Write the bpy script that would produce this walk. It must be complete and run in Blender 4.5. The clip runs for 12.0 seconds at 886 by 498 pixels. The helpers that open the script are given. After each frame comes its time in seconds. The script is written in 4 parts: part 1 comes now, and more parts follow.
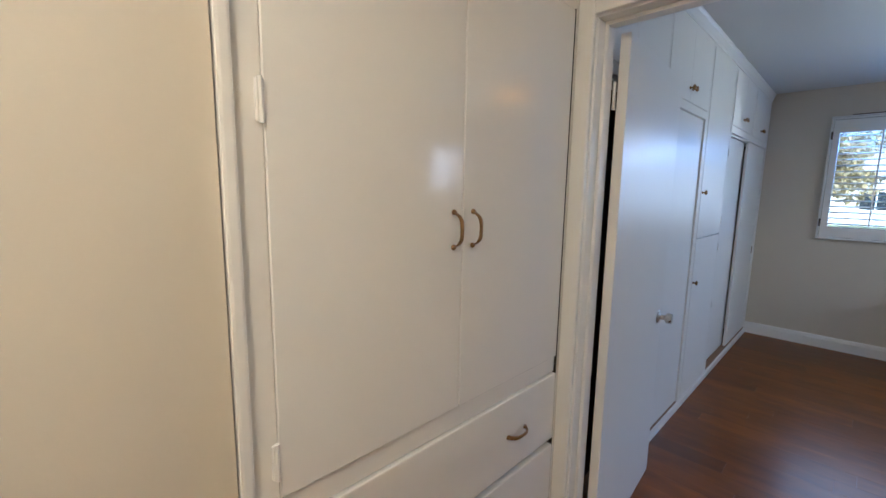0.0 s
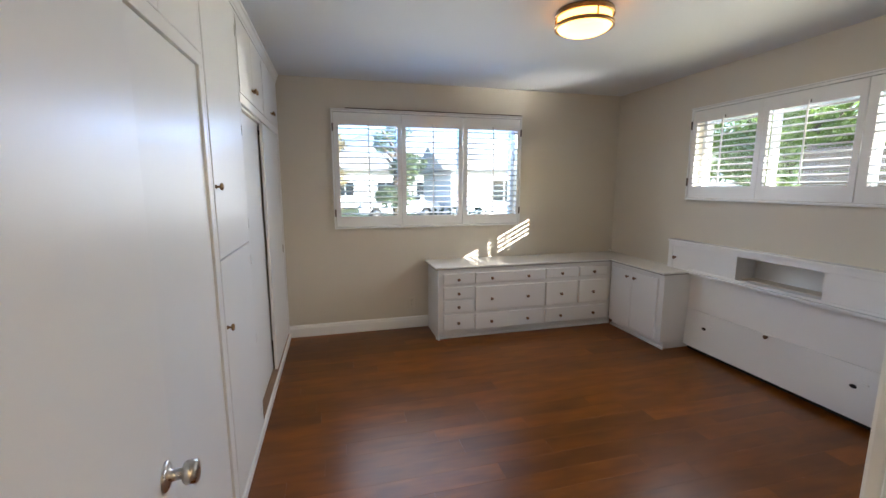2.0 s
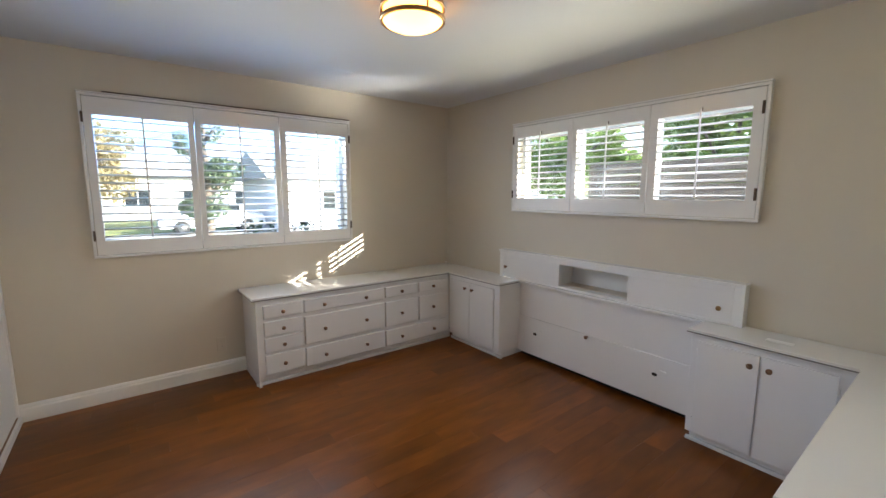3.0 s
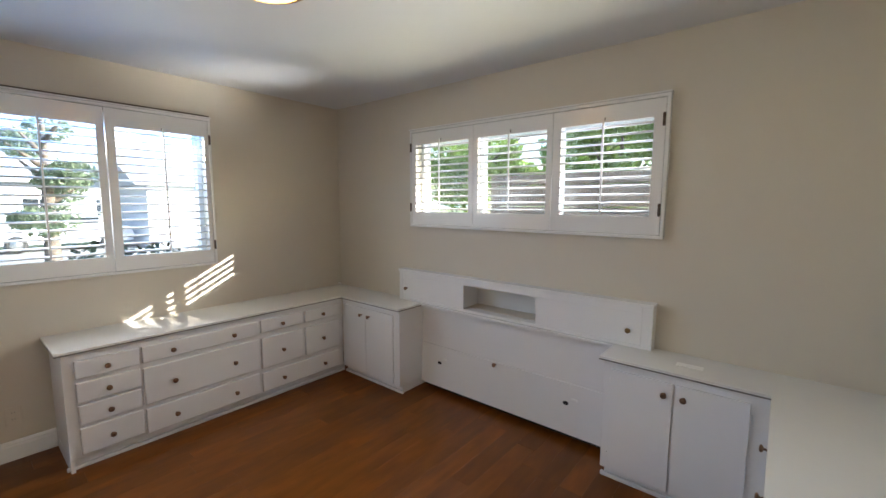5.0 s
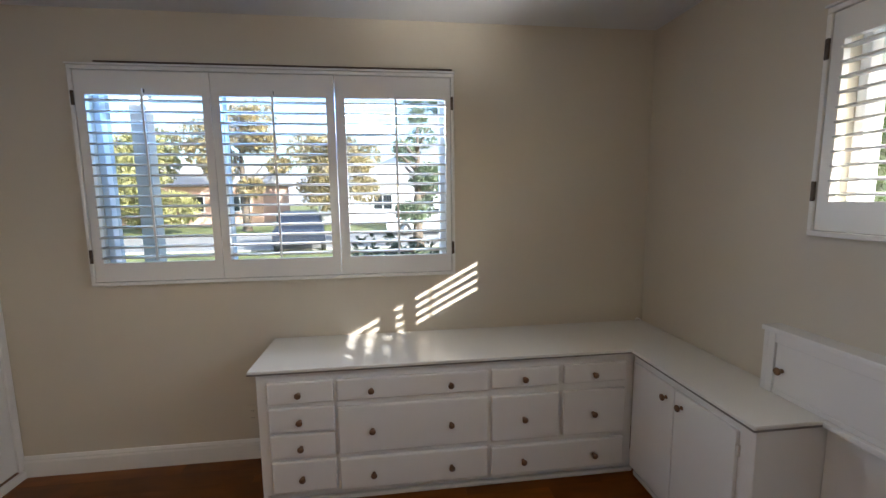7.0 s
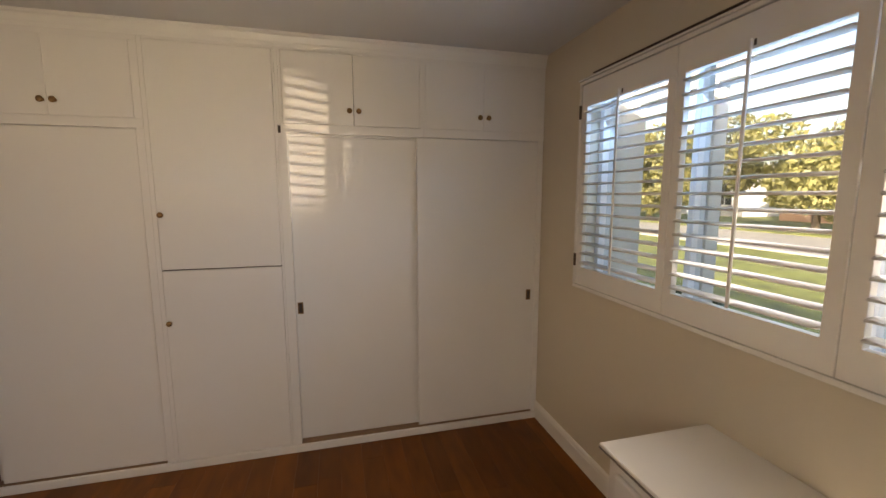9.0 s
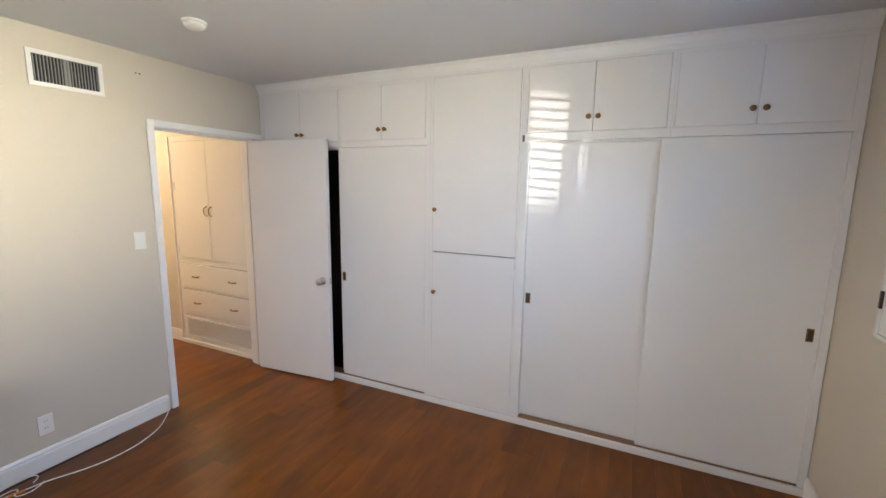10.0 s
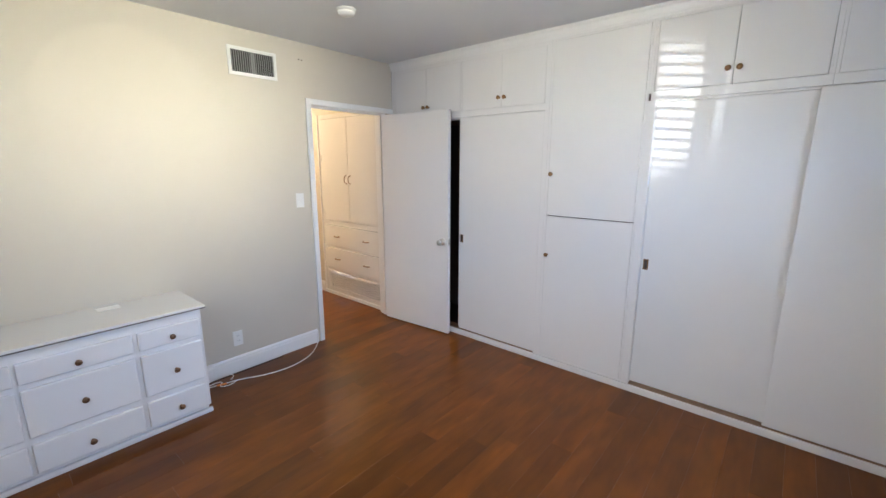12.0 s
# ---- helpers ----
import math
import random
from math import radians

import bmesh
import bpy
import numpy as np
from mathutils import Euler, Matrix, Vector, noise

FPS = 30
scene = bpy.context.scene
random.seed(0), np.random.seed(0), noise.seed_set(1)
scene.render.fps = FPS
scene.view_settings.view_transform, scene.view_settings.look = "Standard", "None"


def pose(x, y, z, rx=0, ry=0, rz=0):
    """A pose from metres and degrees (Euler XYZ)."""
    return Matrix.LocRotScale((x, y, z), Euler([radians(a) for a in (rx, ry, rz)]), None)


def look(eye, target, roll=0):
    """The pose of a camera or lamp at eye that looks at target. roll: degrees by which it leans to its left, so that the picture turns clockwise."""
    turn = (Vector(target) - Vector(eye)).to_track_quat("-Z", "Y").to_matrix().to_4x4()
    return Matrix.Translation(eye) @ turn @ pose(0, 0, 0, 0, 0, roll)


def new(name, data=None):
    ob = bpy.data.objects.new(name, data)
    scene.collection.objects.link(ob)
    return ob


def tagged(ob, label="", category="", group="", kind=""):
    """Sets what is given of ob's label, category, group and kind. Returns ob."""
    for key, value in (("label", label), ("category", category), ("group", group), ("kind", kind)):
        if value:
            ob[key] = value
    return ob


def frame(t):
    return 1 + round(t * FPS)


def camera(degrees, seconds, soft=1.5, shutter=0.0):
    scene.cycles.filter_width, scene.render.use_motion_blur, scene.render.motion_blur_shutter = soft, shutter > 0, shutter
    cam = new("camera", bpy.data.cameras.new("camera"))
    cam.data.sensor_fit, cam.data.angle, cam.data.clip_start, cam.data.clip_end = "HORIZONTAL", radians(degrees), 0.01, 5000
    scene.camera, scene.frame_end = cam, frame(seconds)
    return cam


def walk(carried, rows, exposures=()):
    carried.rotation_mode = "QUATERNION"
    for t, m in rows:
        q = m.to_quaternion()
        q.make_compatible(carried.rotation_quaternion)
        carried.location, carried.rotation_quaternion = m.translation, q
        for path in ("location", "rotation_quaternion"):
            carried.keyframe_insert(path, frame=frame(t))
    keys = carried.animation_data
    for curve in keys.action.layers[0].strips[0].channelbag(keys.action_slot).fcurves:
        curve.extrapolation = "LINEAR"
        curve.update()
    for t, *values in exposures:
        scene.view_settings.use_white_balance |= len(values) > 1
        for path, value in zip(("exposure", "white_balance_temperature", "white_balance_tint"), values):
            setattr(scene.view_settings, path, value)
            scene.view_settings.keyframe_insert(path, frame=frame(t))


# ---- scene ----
cam = camera(94.2, 12.0)
PATH = [
    (0, (0.741, -1.424, 1.478), (-0.662, -0.028, 1.192), 0.9),
    (0.5, (0.555, -1.205, 1.453), (-0.273, 0.593, 1.171), 1.0),
    (1, (0.468, -0.901, 1.455), (0.186, 1.053, 1.139), 0.1),
    (1.5, (0.484, -0.54, 1.49), (0.573, 1.432, 1.169), -0.2),
    (2, (0.47, -0.196, 1.49), (0.973, 1.715, 1.184), -0.0),
    (2.5, (0.526, 0.066, 1.513), (1.415, 1.834, 1.222), 0.1),
    (3, (0.667, 0.19, 1.52), (1.875, 1.762, 1.255), 0.1),
    (3.5, (0.745, 0.255, 1.519), (2.196, 1.614, 1.299), 0.3),
    (5.5, (1.284, 0.642, 1.559), (2.816, 1.908, 1.339), 0.2),
    (6, (1.578, 0.92, 1.544), (2.888, 2.413, 1.314), 0.1),
    (6.5, (1.806, 1.241, 1.527), (2.652, 3.036, 1.278), -0.1),
    (8.5, (2.577, 2.402, 1.499), (0.959, 3.552, 1.259), -0.9),
    (9, (2.536, 2.606, 1.589), (0.617, 3.103, 1.328), -0.1),
    (9.5, (2.546, 2.823, 1.593), (0.58, 2.575, 1.323), 0.5),
    (10, (2.669, 2.987, 1.65), (0.873, 2.16, 1.348), 0.8),
    (10.5, (2.777, 3.046, 1.688), (1.223, 1.84, 1.326), 0.2),
    (11, (2.863, 3.074, 1.612), (1.567, 1.632, 1.123), -1.1),
    (11.5, (2.931, 3.1, 1.556), (1.846, 1.519, 0.986), -2.1),
    (12, (2.845, 3.076, 1.56), (1.355, 1.806, 1.152), 0.1),
]
EXPOSURES = [
    (0.0, 3.2, 4750, 8), (1.0, 3.3, 5000, 8), (1.8, 3.6, 5900, 10), (3.5, 3.7, 6050, 10), (6.5, 3.38, 5950, 11),
    (8.3, 2.68, 6500, 14), (8.8, 2.8, 7200, 16), (9.3, 3.2, 10300, 22), (9.7, 3.6, 7900, 17), (10.2, 3.9, 5700, 11), (12.0, 3.95, 5700, 11),
]
walk(cam, [(t, look(eye, target, roll)) for t, eye, target, roll in PATH], EXPOSURES)

# ---- world, sun and lamps ----
SUN_DIR = Vector((0.687, -0.727, 0.369)).normalized()
world = bpy.data.worlds.new("sky")
scene.world = world
world.use_nodes = True
wn = world.node_tree
sky = wn.nodes.new("ShaderNodeTexSky")
sky.sky_type = "NISHITA"
sky.sun_disc = False
sky.sun_elevation = math.asin(SUN_DIR.z)
sky.dust_density = 3.0
sky.sun_rotation = math.atan2(SUN_DIR.x, SUN_DIR.y)
background = wn.nodes["Background"]
background.inputs["Strength"].default_value = 0.066
wn.links.new(sky.outputs["Color"], background.inputs["Color"])
sun = new("sun", bpy.data.lights.new("sun", "SUN"))
sun.data.energy = 2.1
sun.data.angle = radians(0.5)
sun.data.color = (1.0, 0.93, 0.82)
sun.matrix_world = look(SUN_DIR * 30, (0, 0, 0))



def window_fill_lamp(name, at, turn, size, power, color, spread):
    """An added fill lamp at a window, standing in for the light of sky and sunlit ground."""
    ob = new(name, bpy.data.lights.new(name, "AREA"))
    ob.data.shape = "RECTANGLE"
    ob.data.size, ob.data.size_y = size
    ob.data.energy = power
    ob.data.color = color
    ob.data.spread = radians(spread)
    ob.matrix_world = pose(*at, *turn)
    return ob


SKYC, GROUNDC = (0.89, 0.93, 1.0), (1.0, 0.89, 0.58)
# added fill lamps hang on the room side of the shutters
window_fill_lamp("window_fill_sky", (1.44, 3.87, 1.62), (90 - 20, 0, 180 + 12), (1.85, 0.80), 1.17, SKYC, 136)
window_fill_lamp("window_fill_ground", (1.44, 3.87, 1.95), (90 - 1, 0, 180 + 9), (1.85, 0.18), 0.63, GROUNDC, 40)
window_fill_lamp("window_fill_lawn", (1.44, 3.87, 1.30), (90 + 46, 0, 180), (1.85, 0.16), 0.047, GROUNDC, 66)
window_fill_lamp("window_fill_sky", (3.53, 1.95, 1.76), (90 - 22, 0, 90 + 8), (1.80, 0.50), 1.015, SKYC, 132)
window_fill_lamp("window_fill_ground", (3.53, 1.95, 1.95), (90 + 3, 0, 90), (1.80, 0.14), 0.142, GROUNDC, 36)
window_fill_lamp("window_fill_lawn", (3.53, 1.95, 1.58), (90 + 46, 0, 90), (1.80, 0.12), 0.177, GROUNDC, 66)
# added lamps put blue open-sky light on the outer edges of the louvres
window_fill_lamp("window_fill_sky", (1.44, 4.04, 1.98), (90 - 48, 0, 180), (1.80, 0.26), 1.77, (0.24, 0.50, 1.0), 120)
window_fill_lamp("window_fill_sky", (3.71, 1.95, 1.98), (90 - 48, 0, 90), (1.75, 0.20), 0.59, (0.90, 0.95, 1.0), 120)
# added lamp for the sun thrown up by the high window's flat louvre tops
LOUVER_AT = Vector((3.55, 2.58, 1.60))
bounce = window_fill_lamp("louver_bounce_fill", LOUVER_AT, (0, 0, 0), (0.56, 0.20), 0.142, (1.0, 0.93, 0.80), 30)
bounce.matrix_world = look(LOUVER_AT, LOUVER_AT + Vector((-SUN_DIR.x, -SUN_DIR.y, SUN_DIR.z + 0.20)))
# added spot lamp casts a sun glint through the louvres onto the closet doors
glint = new("glint_spot", bpy.data.lights.new("glint_spot", "SPOT"))
glint.data.energy = 1250
glint.data.color = (1.0, 0.95, 0.84)
glint.data.shadow_soft_size = 0.06
glint.data.spot_size = radians(2.5)
glint.data.spot_blend = 0.6
glint.matrix_world = look((18.1, 15.9, 0.2), (2.26, 3.93, 1.68))

# ---- sizes of the place ----
H = 2.472          # ceiling
D = 3.953          # window wall with the long view
W = 3.62           # window wall beside the built-in bench
WT = 0.16          # thickness of the outer walls
CT = 0.722         # worktop height


# ---- materials ----
def material(name, color, rough=0.5, metal=0.0, spread=0.04, scale=3.0, bump=0.0, bump_scale=60.0, coat=0.0, wave=0.0, per_object=0.0):
    """Paint, metal or plastic with cloudy variation of the colour, fine relief and, where asked, a slow wave of the surface."""
    m = bpy.data.materials.new(name)
    m.use_nodes = True
    nt = m.node_tree
    b = nt.nodes["Principled BSDF"]
    b.inputs["Roughness"].default_value = rough
    b.inputs["Metallic"].default_value = metal
    b.inputs["Coat Weight"].default_value = coat
    b.inputs["Coat Roughness"].default_value = 0.06
    co = nt.nodes.new("ShaderNodeTexCoord")
    n1 = nt.nodes.new("ShaderNodeTexNoise")
    n1.inputs["Scale"].default_value = scale
    n1.inputs["Detail"].default_value = 6.0
    nt.links.new(co.outputs["Object"], n1.inputs["Vector"])
    ramp = nt.nodes.new("ShaderNodeValToRGB")
    ramp.color_ramp.elements[0].position = 0.3
    ramp.color_ramp.elements[1].position = 0.7
    ramp.color_ramp.elements[0].color = (*[max(0.0, c * (1 - spread)) for c in color], 1)
    ramp.color_ramp.elements[1].color = (*[min(1.0, c * (1 + spread)) for c in color], 1)
    nt.links.new(n1.outputs["Fac"], ramp.inputs["Fac"])
    color_out = ramp.outputs["Color"]
    if per_object:
        info = nt.nodes.new("ShaderNodeObjectInfo")
        hsv = nt.nodes.new("ShaderNodeHueSaturation")
        mr = nt.nodes.new("ShaderNodeMapRange")
        mr.inputs["To Min"].default_value = 1 - per_object
        mr.inputs["To Max"].default_value = 1 + per_object
        nt.links.new(info.outputs["Random"], mr.inputs["Value"])
        nt.links.new(mr.outputs["Result"], hsv.inputs["Value"])
        nt.links.new(color_out, hsv.inputs["Color"])
        color_out = hsv.outputs["Color"]
    nt.links.new(color_out, b.inputs["Base Color"])
    rm = nt.nodes.new("ShaderNodeMapRange")
    rm.inputs["To Min"].default_value = rough * (1 - spread)
    rm.inputs["To Max"].default_value = min(1.0, rough * (1 + spread))
    nt.links.new(n1.outputs["Fac"], rm.inputs["Value"])
    nt.links.new(rm.outputs["Result"], b.inputs["Roughness"])
    last = None
    for strength, sc, dist in ((wave, 2.2, 0.02), (bump, bump_scale, 0.002)):
        if strength:
            n2 = nt.nodes.new("ShaderNodeTexNoise")
            n2.inputs["Scale"].default_value = sc
            n2.inputs["Detail"].default_value = 3.0
            nt.links.new(co.outputs["Object"], n2.inputs["Vector"])
            bp = nt.nodes.new("ShaderNodeBump")
            bp.inputs["Strength"].default_value = strength
            bp.inputs["Distance"].default_value = dist
            nt.links.new(n2.outputs["Fac"], bp.inputs["Height"])
            if last:
                nt.links.new(last.outputs["Normal"], bp.inputs["Normal"])
            last = bp
    if last:
        nt.links.new(last.outputs["Normal"], b.inputs["Normal"])
    return m


def wood_material(name, dark, light, rough, stretch=(1.6, 10.0, 10.0), knots=True):
    """Stained boards: long grain, slow stains, dark knots, each board with its own tone."""
    m = bpy.data.materials.new(name)
    m.use_nodes = True
    nt = m.node_tree
    b = nt.nodes["Principled BSDF"]
    co = nt.nodes.new("ShaderNodeTexCoord")
    info = nt.nodes.new("ShaderNodeObjectInfo")
    shift = nt.nodes.new("ShaderNodeVectorMath")
    shift.operation = "MULTIPLY_ADD"
    shift.inputs[1].default_value = (1, 1, 1)
    cx = nt.nodes.new("ShaderNodeCombineXYZ")
    ml = nt.nodes.new("ShaderNodeMath")
    ml.operation = "MULTIPLY"
    ml.inputs[1].default_value = 57.0
    nt.links.new(info.outputs["Random"], ml.inputs[0])
    nt.links.new(ml.outputs[0], cx.inputs[0])
    nt.links.new(ml.outputs[0], cx.inputs[1])
    nt.links.new(co.outputs["Object"], shift.inputs[0])
    nt.links.new(cx.outputs[0], shift.inputs[2])
    mp = nt.nodes.new("ShaderNodeMapping")
    mp.inputs["Scale"].default_value = stretch
    nt.links.new(shift.outputs[0], mp.inputs["Vector"])
    grain = nt.nodes.new("ShaderNodeTexNoise")
    grain.inputs["Scale"].default_value = 4.0
    grain.inputs["Detail"].default_value = 9.0
    grain.inputs["Distortion"].default_value = 0.2
    nt.links.new(mp.outputs[0], grain.inputs["Vector"])
    cloud = nt.nodes.new("ShaderNodeTexNoise")
    cloud.inputs["Scale"].default_value = 5.0
    cloud.inputs["Detail"].default_value = 1.5
    mp2 = nt.nodes.new("ShaderNodeMapping")
    mp2.inputs["Scale"].default_value = (0.7, 2.2, 2.2)
    nt.links.new(shift.outputs[0], mp2.inputs["Vector"])
    nt.links.new(mp2.outputs[0], cloud.inputs["Vector"])
    add = nt.nodes.new("ShaderNodeMath")
    add.operation = "MULTIPLY_ADD"
    add.inputs[1].default_value = 0.3
    nt.links.new(grain.outputs["Fac"], add.inputs[0])
    ml2 = nt.nodes.new("ShaderNodeMath")
    ml2.operation = "MULTIPLY"
    ml2.inputs[1].default_value = 0.7
    nt.links.new(cloud.outputs["Fac"], ml2.inputs[0])
    nt.links.new(ml2.outputs[0], add.inputs[2])
    ramp = nt.nodes.new("ShaderNodeValToRGB")
    ramp.color_ramp.elements[0].position = 0.25
    ramp.color_ramp.elements[1].position = 0.75
    ramp.color_ramp.elements[0].color = (*dark, 1)
    ramp.color_ramp.elements[1].color = (*light, 1)
    nt.links.new(add.outputs[0], ramp.inputs["Fac"])
    hsv = nt.nodes.new("ShaderNodeHueSaturation")
    mr = nt.nodes.new("ShaderNodeMapRange")
    mr.inputs["To Min"].default_value = 0.76
    mr.inputs["To Max"].default_value = 1.26
    nt.links.new(info.outputs["Random"], mr.inputs["Value"])
    nt.links.new(mr.outputs["Result"], hsv.inputs["Value"])
    nt.links.new(ramp.outputs["Color"], hsv.inputs["Color"])
    out = hsv.outputs["Color"]
    if knots:
        vor = nt.nodes.new("ShaderNodeTexVoronoi")
        vor.inputs["Scale"].default_value = 2.3
        mp3 = nt.nodes.new("ShaderNodeMapping")
        mp3.inputs["Scale"].default_value = (0.8, 2.4, 2.4)
        nt.links.new(shift.outputs[0], mp3.inputs["Vector"])
        nt.links.new(mp3.outputs[0], vor.inputs["Vector"])
        kr = nt.nodes.new("ShaderNodeValToRGB")
        kr.color_ramp.elements[0].position = 0.0
        kr.color_ramp.elements[1].position = 0.07
        kr.color_ramp.elements[0].color = (0.35, 0.3, 0.28, 1)
        kr.color_ramp.elements[1].color = (1, 1, 1, 1)
        nt.links.new(vor.outputs["Distance"], kr.inputs["Fac"])
        mix = nt.nodes.new("ShaderNodeMix")
        mix.data_type = "RGBA"
        mix.blend_type = "MULTIPLY"
        mix.inputs["Factor"].default_value = 0.3
        nt.links.new(out, mix.inputs["A"])
        nt.links.new(kr.outputs["Color"], mix.inputs["B"])
        out = mix.outputs["Result"]
    nt.links.new(out, b.inputs["Base Color"])
    b.inputs["Specular IOR Level"].default_value = 0.3
    rr = nt.nodes.new("ShaderNodeMapRange")
    rr.inputs["To Min"].default_value = rough * 0.95
    rr.inputs["To Max"].default_value = rough * 1.08
    nt.links.new(cloud.outputs["Fac"], rr.inputs["Value"])
    nt.links.new(rr.outputs["Result"], b.inputs["Roughness"])
    bp = nt.nodes.new("ShaderNodeBump")
    bp.inputs["Strength"].default_value = 0.03
    bp.inputs["Distance"].default_value = 0.002
    nt.links.new(add.outputs[0], bp.inputs["Height"])
    nt.links.new(bp.outputs["Normal"], b.inputs["Normal"])
    return m


def leaf_material(name, color, spread):
    """Leaves that let some light through."""
    m = material(name, color, 0.5, spread=spread, scale=1.5, per_object=0.15)
    nt = m.node_tree
    b = nt.nodes["Principled BSDF"]
    thin = nt.nodes.new("ShaderNodeBsdfTranslucent")
    mix = nt.nodes.new("ShaderNodeMixShader")
    mix.inputs[0].default_value = 0.45
    nt.links.new(b.inputs["Base Color"].links[0].from_socket, thin.inputs["Color"])
    nt.links.new(b.outputs[0], mix.inputs[1])
    nt.links.new(thin.outputs[0], mix.inputs[2])
    nt.links.new(mix.outputs[0], nt.nodes["Material Output"].inputs["Surface"])
    return m


def glass_material(name):
    """Thin window glass: clear, with the mirror sheen that grows at grazing angles."""
    m = bpy.data.materials.new(name)
    m.use_nodes = True
    nt = m.node_tree
    nt.nodes.remove(nt.nodes["Principled BSDF"])
    clear = nt.nodes.new("ShaderNodeBsdfTransparent")
    clear.inputs["Color"].default_value = (0.86, 0.90, 0.92, 1)
    gloss = nt.nodes.new("ShaderNodeBsdfGlossy")
    gloss.inputs["Roughness"].default_value = 0.02
    facing = nt.nodes.new("ShaderNodeLayerWeight")
    power = nt.nodes.new("ShaderNodeMath")
    power.operation = "POWER"
    power.inputs[1].default_value = 5.0
    sheen = nt.nodes.new("ShaderNodeMath")
    sheen.operation = "MULTIPLY_ADD"
    sheen.inputs[1].default_value = 0.7
    sheen.inputs[2].default_value = 0.04
    nt.links.new(facing.outputs["Facing"], power.inputs[0])
    nt.links.new(power.outputs[0], sheen.inputs[0])
    mix = nt.nodes.new("ShaderNodeMixShader")
    nt.links.new(sheen.outputs[0], mix.inputs[0])
    nt.links.new(clear.outputs[0], mix.inputs[1])
    nt.links.new(gloss.outputs[0], mix.inputs[2])
    nt.links.new(mix.outputs[0], nt.nodes["Material Output"].inputs["Surface"])
    return m


def glow_material(name, color, strength):
    m = bpy.data.materials.new(name)
    m.use_nodes = True
    b = m.node_tree.nodes["Principled BSDF"]
    b.inputs["Base Color"].default_value = (0.8, 0.72, 0.55, 1)
    b.inputs["Emission Color"].default_value = (*color, 1)
    b.inputs["Emission Strength"].default_value = strength
    return m


WALL = material("wall_paint", (0.61, 0.555, 0.455), 0.55, spread=0.006, scale=5.0, bump=0.12, bump_scale=110)
CEIL = material("ceiling_paint", (0.66, 0.67, 0.68), 0.6, spread=0.006, scale=5.0, bump=0.15, bump_scale=90)
TRIM = material("trim_paint", (0.80, 0.79, 0.76), 0.28, spread=0.006, scale=5.0, bump=0.05, bump_scale=50)
GLOSS = material("glossy_cupboard_paint", (0.78, 0.765, 0.735), 0.34, spread=0.006, scale=5.0, bump=0.03, bump_scale=45, wave=0.10)
GLOSS.node_tree.nodes["Principled BSDF"].inputs["Specular IOR Level"].default_value = 0.2
SATIN = material("drawer_paint", (0.80, 0.79, 0.77), 0.26, spread=0.006, scale=5.0, bump=0.05, bump_scale=45)
HALLP = material("hall_cupboard_paint", (0.79, 0.765, 0.715), 0.11, spread=0.006, scale=5.0, bump=0.04, bump_scale=45, wave=0.12)
TOP = material("worktop_laminate", (0.80, 0.785, 0.74), 0.15, spread=0.006, scale=5.0, wave=0.03)
EDGE = material("worktop_edge", (0.20, 0.185, 0.17), 0.4)
SHUT = material("shutter_paint", (0.80, 0.79, 0.76), 0.2, spread=0.006, scale=5.0)
SASH = material("sash_paint", (0.72, 0.74, 0.76), 0.4)
# near-black puts the shade of holes, gaps and vents into colour
DARK = material("hole_shade", (0.012, 0.011, 0.010), 0.8)
# dark colour puts the unlit shade inside closets and cupboards into the lining
CLOSET_SHADE = material("closet_shade", (0.10, 0.085, 0.07), 0.8, spread=0.15)
BRASS = material("aged_brass", (0.27, 0.16, 0.07), 0.3, 1.0, spread=0.25, scale=60)
BRONZE = material("dark_bronze", (0.09, 0.065, 0.05), 0.4, 0.8, spread=0.2, scale=60)
ANTIQUE = material("antique_knob_metal", (0.21, 0.125, 0.075), 0.3, 0.85, spread=0.3, scale=90)
NICKEL = material("brushed_nickel", (0.55, 0.53, 0.50), 0.28, 1.0, spread=0.08, scale=80)
PLASTIC = material("white_plastic", (0.80, 0.79, 0.75), 0.35, spread=0.02)
ORANGE = material("orange_plastic", (0.75, 0.25, 0.04), 0.4)
TRACK = material("wooden_track", (0.22, 0.13, 0.07), 0.5, spread=0.15, scale=20)
FLOORW = wood_material("stained_floor_boards", (0.092, 0.0255, 0.0020), (0.205, 0.063, 0.0052), 0.29, knots=False)
STEEL = material("grey_vent_metal", (0.30, 0.30, 0.29), 0.5, 0.3, spread=0.1)
SUBFLOOR = material("floor_joint", (0.03, 0.012, 0.006), 0.7)
GLASS = glass_material("window_glass")
GLOW = glow_material("lamp_glass_glow", (1.0, 0.42, 0.075), 0.65)
HALLGLOW = glow_material("hall_lamp_glow", (1.0, 0.75, 0.46), 10.5)
RINGM = material("antique_gold_metal", (0.30, 0.19, 0.09), 0.3, 1.0, spread=0.15, scale=40)
STUCCO = material("outer_stucco", (0.66, 0.68, 0.70), 0.8, spread=0.04, bump=0.4, bump_scale=40)


# ---- building helpers ----
ORIGIN = {}


def thing(name, at, label="", category="", group="", kind=""):
    """An empty at the base of a thing; its parts are given in the place's own metres."""
    ob = new(name)
    ob.empty_display_size = 0.1
    ob.location = at
    ORIGIN[ob] = Vector(at)
    return tagged(ob, label, category, group, kind)


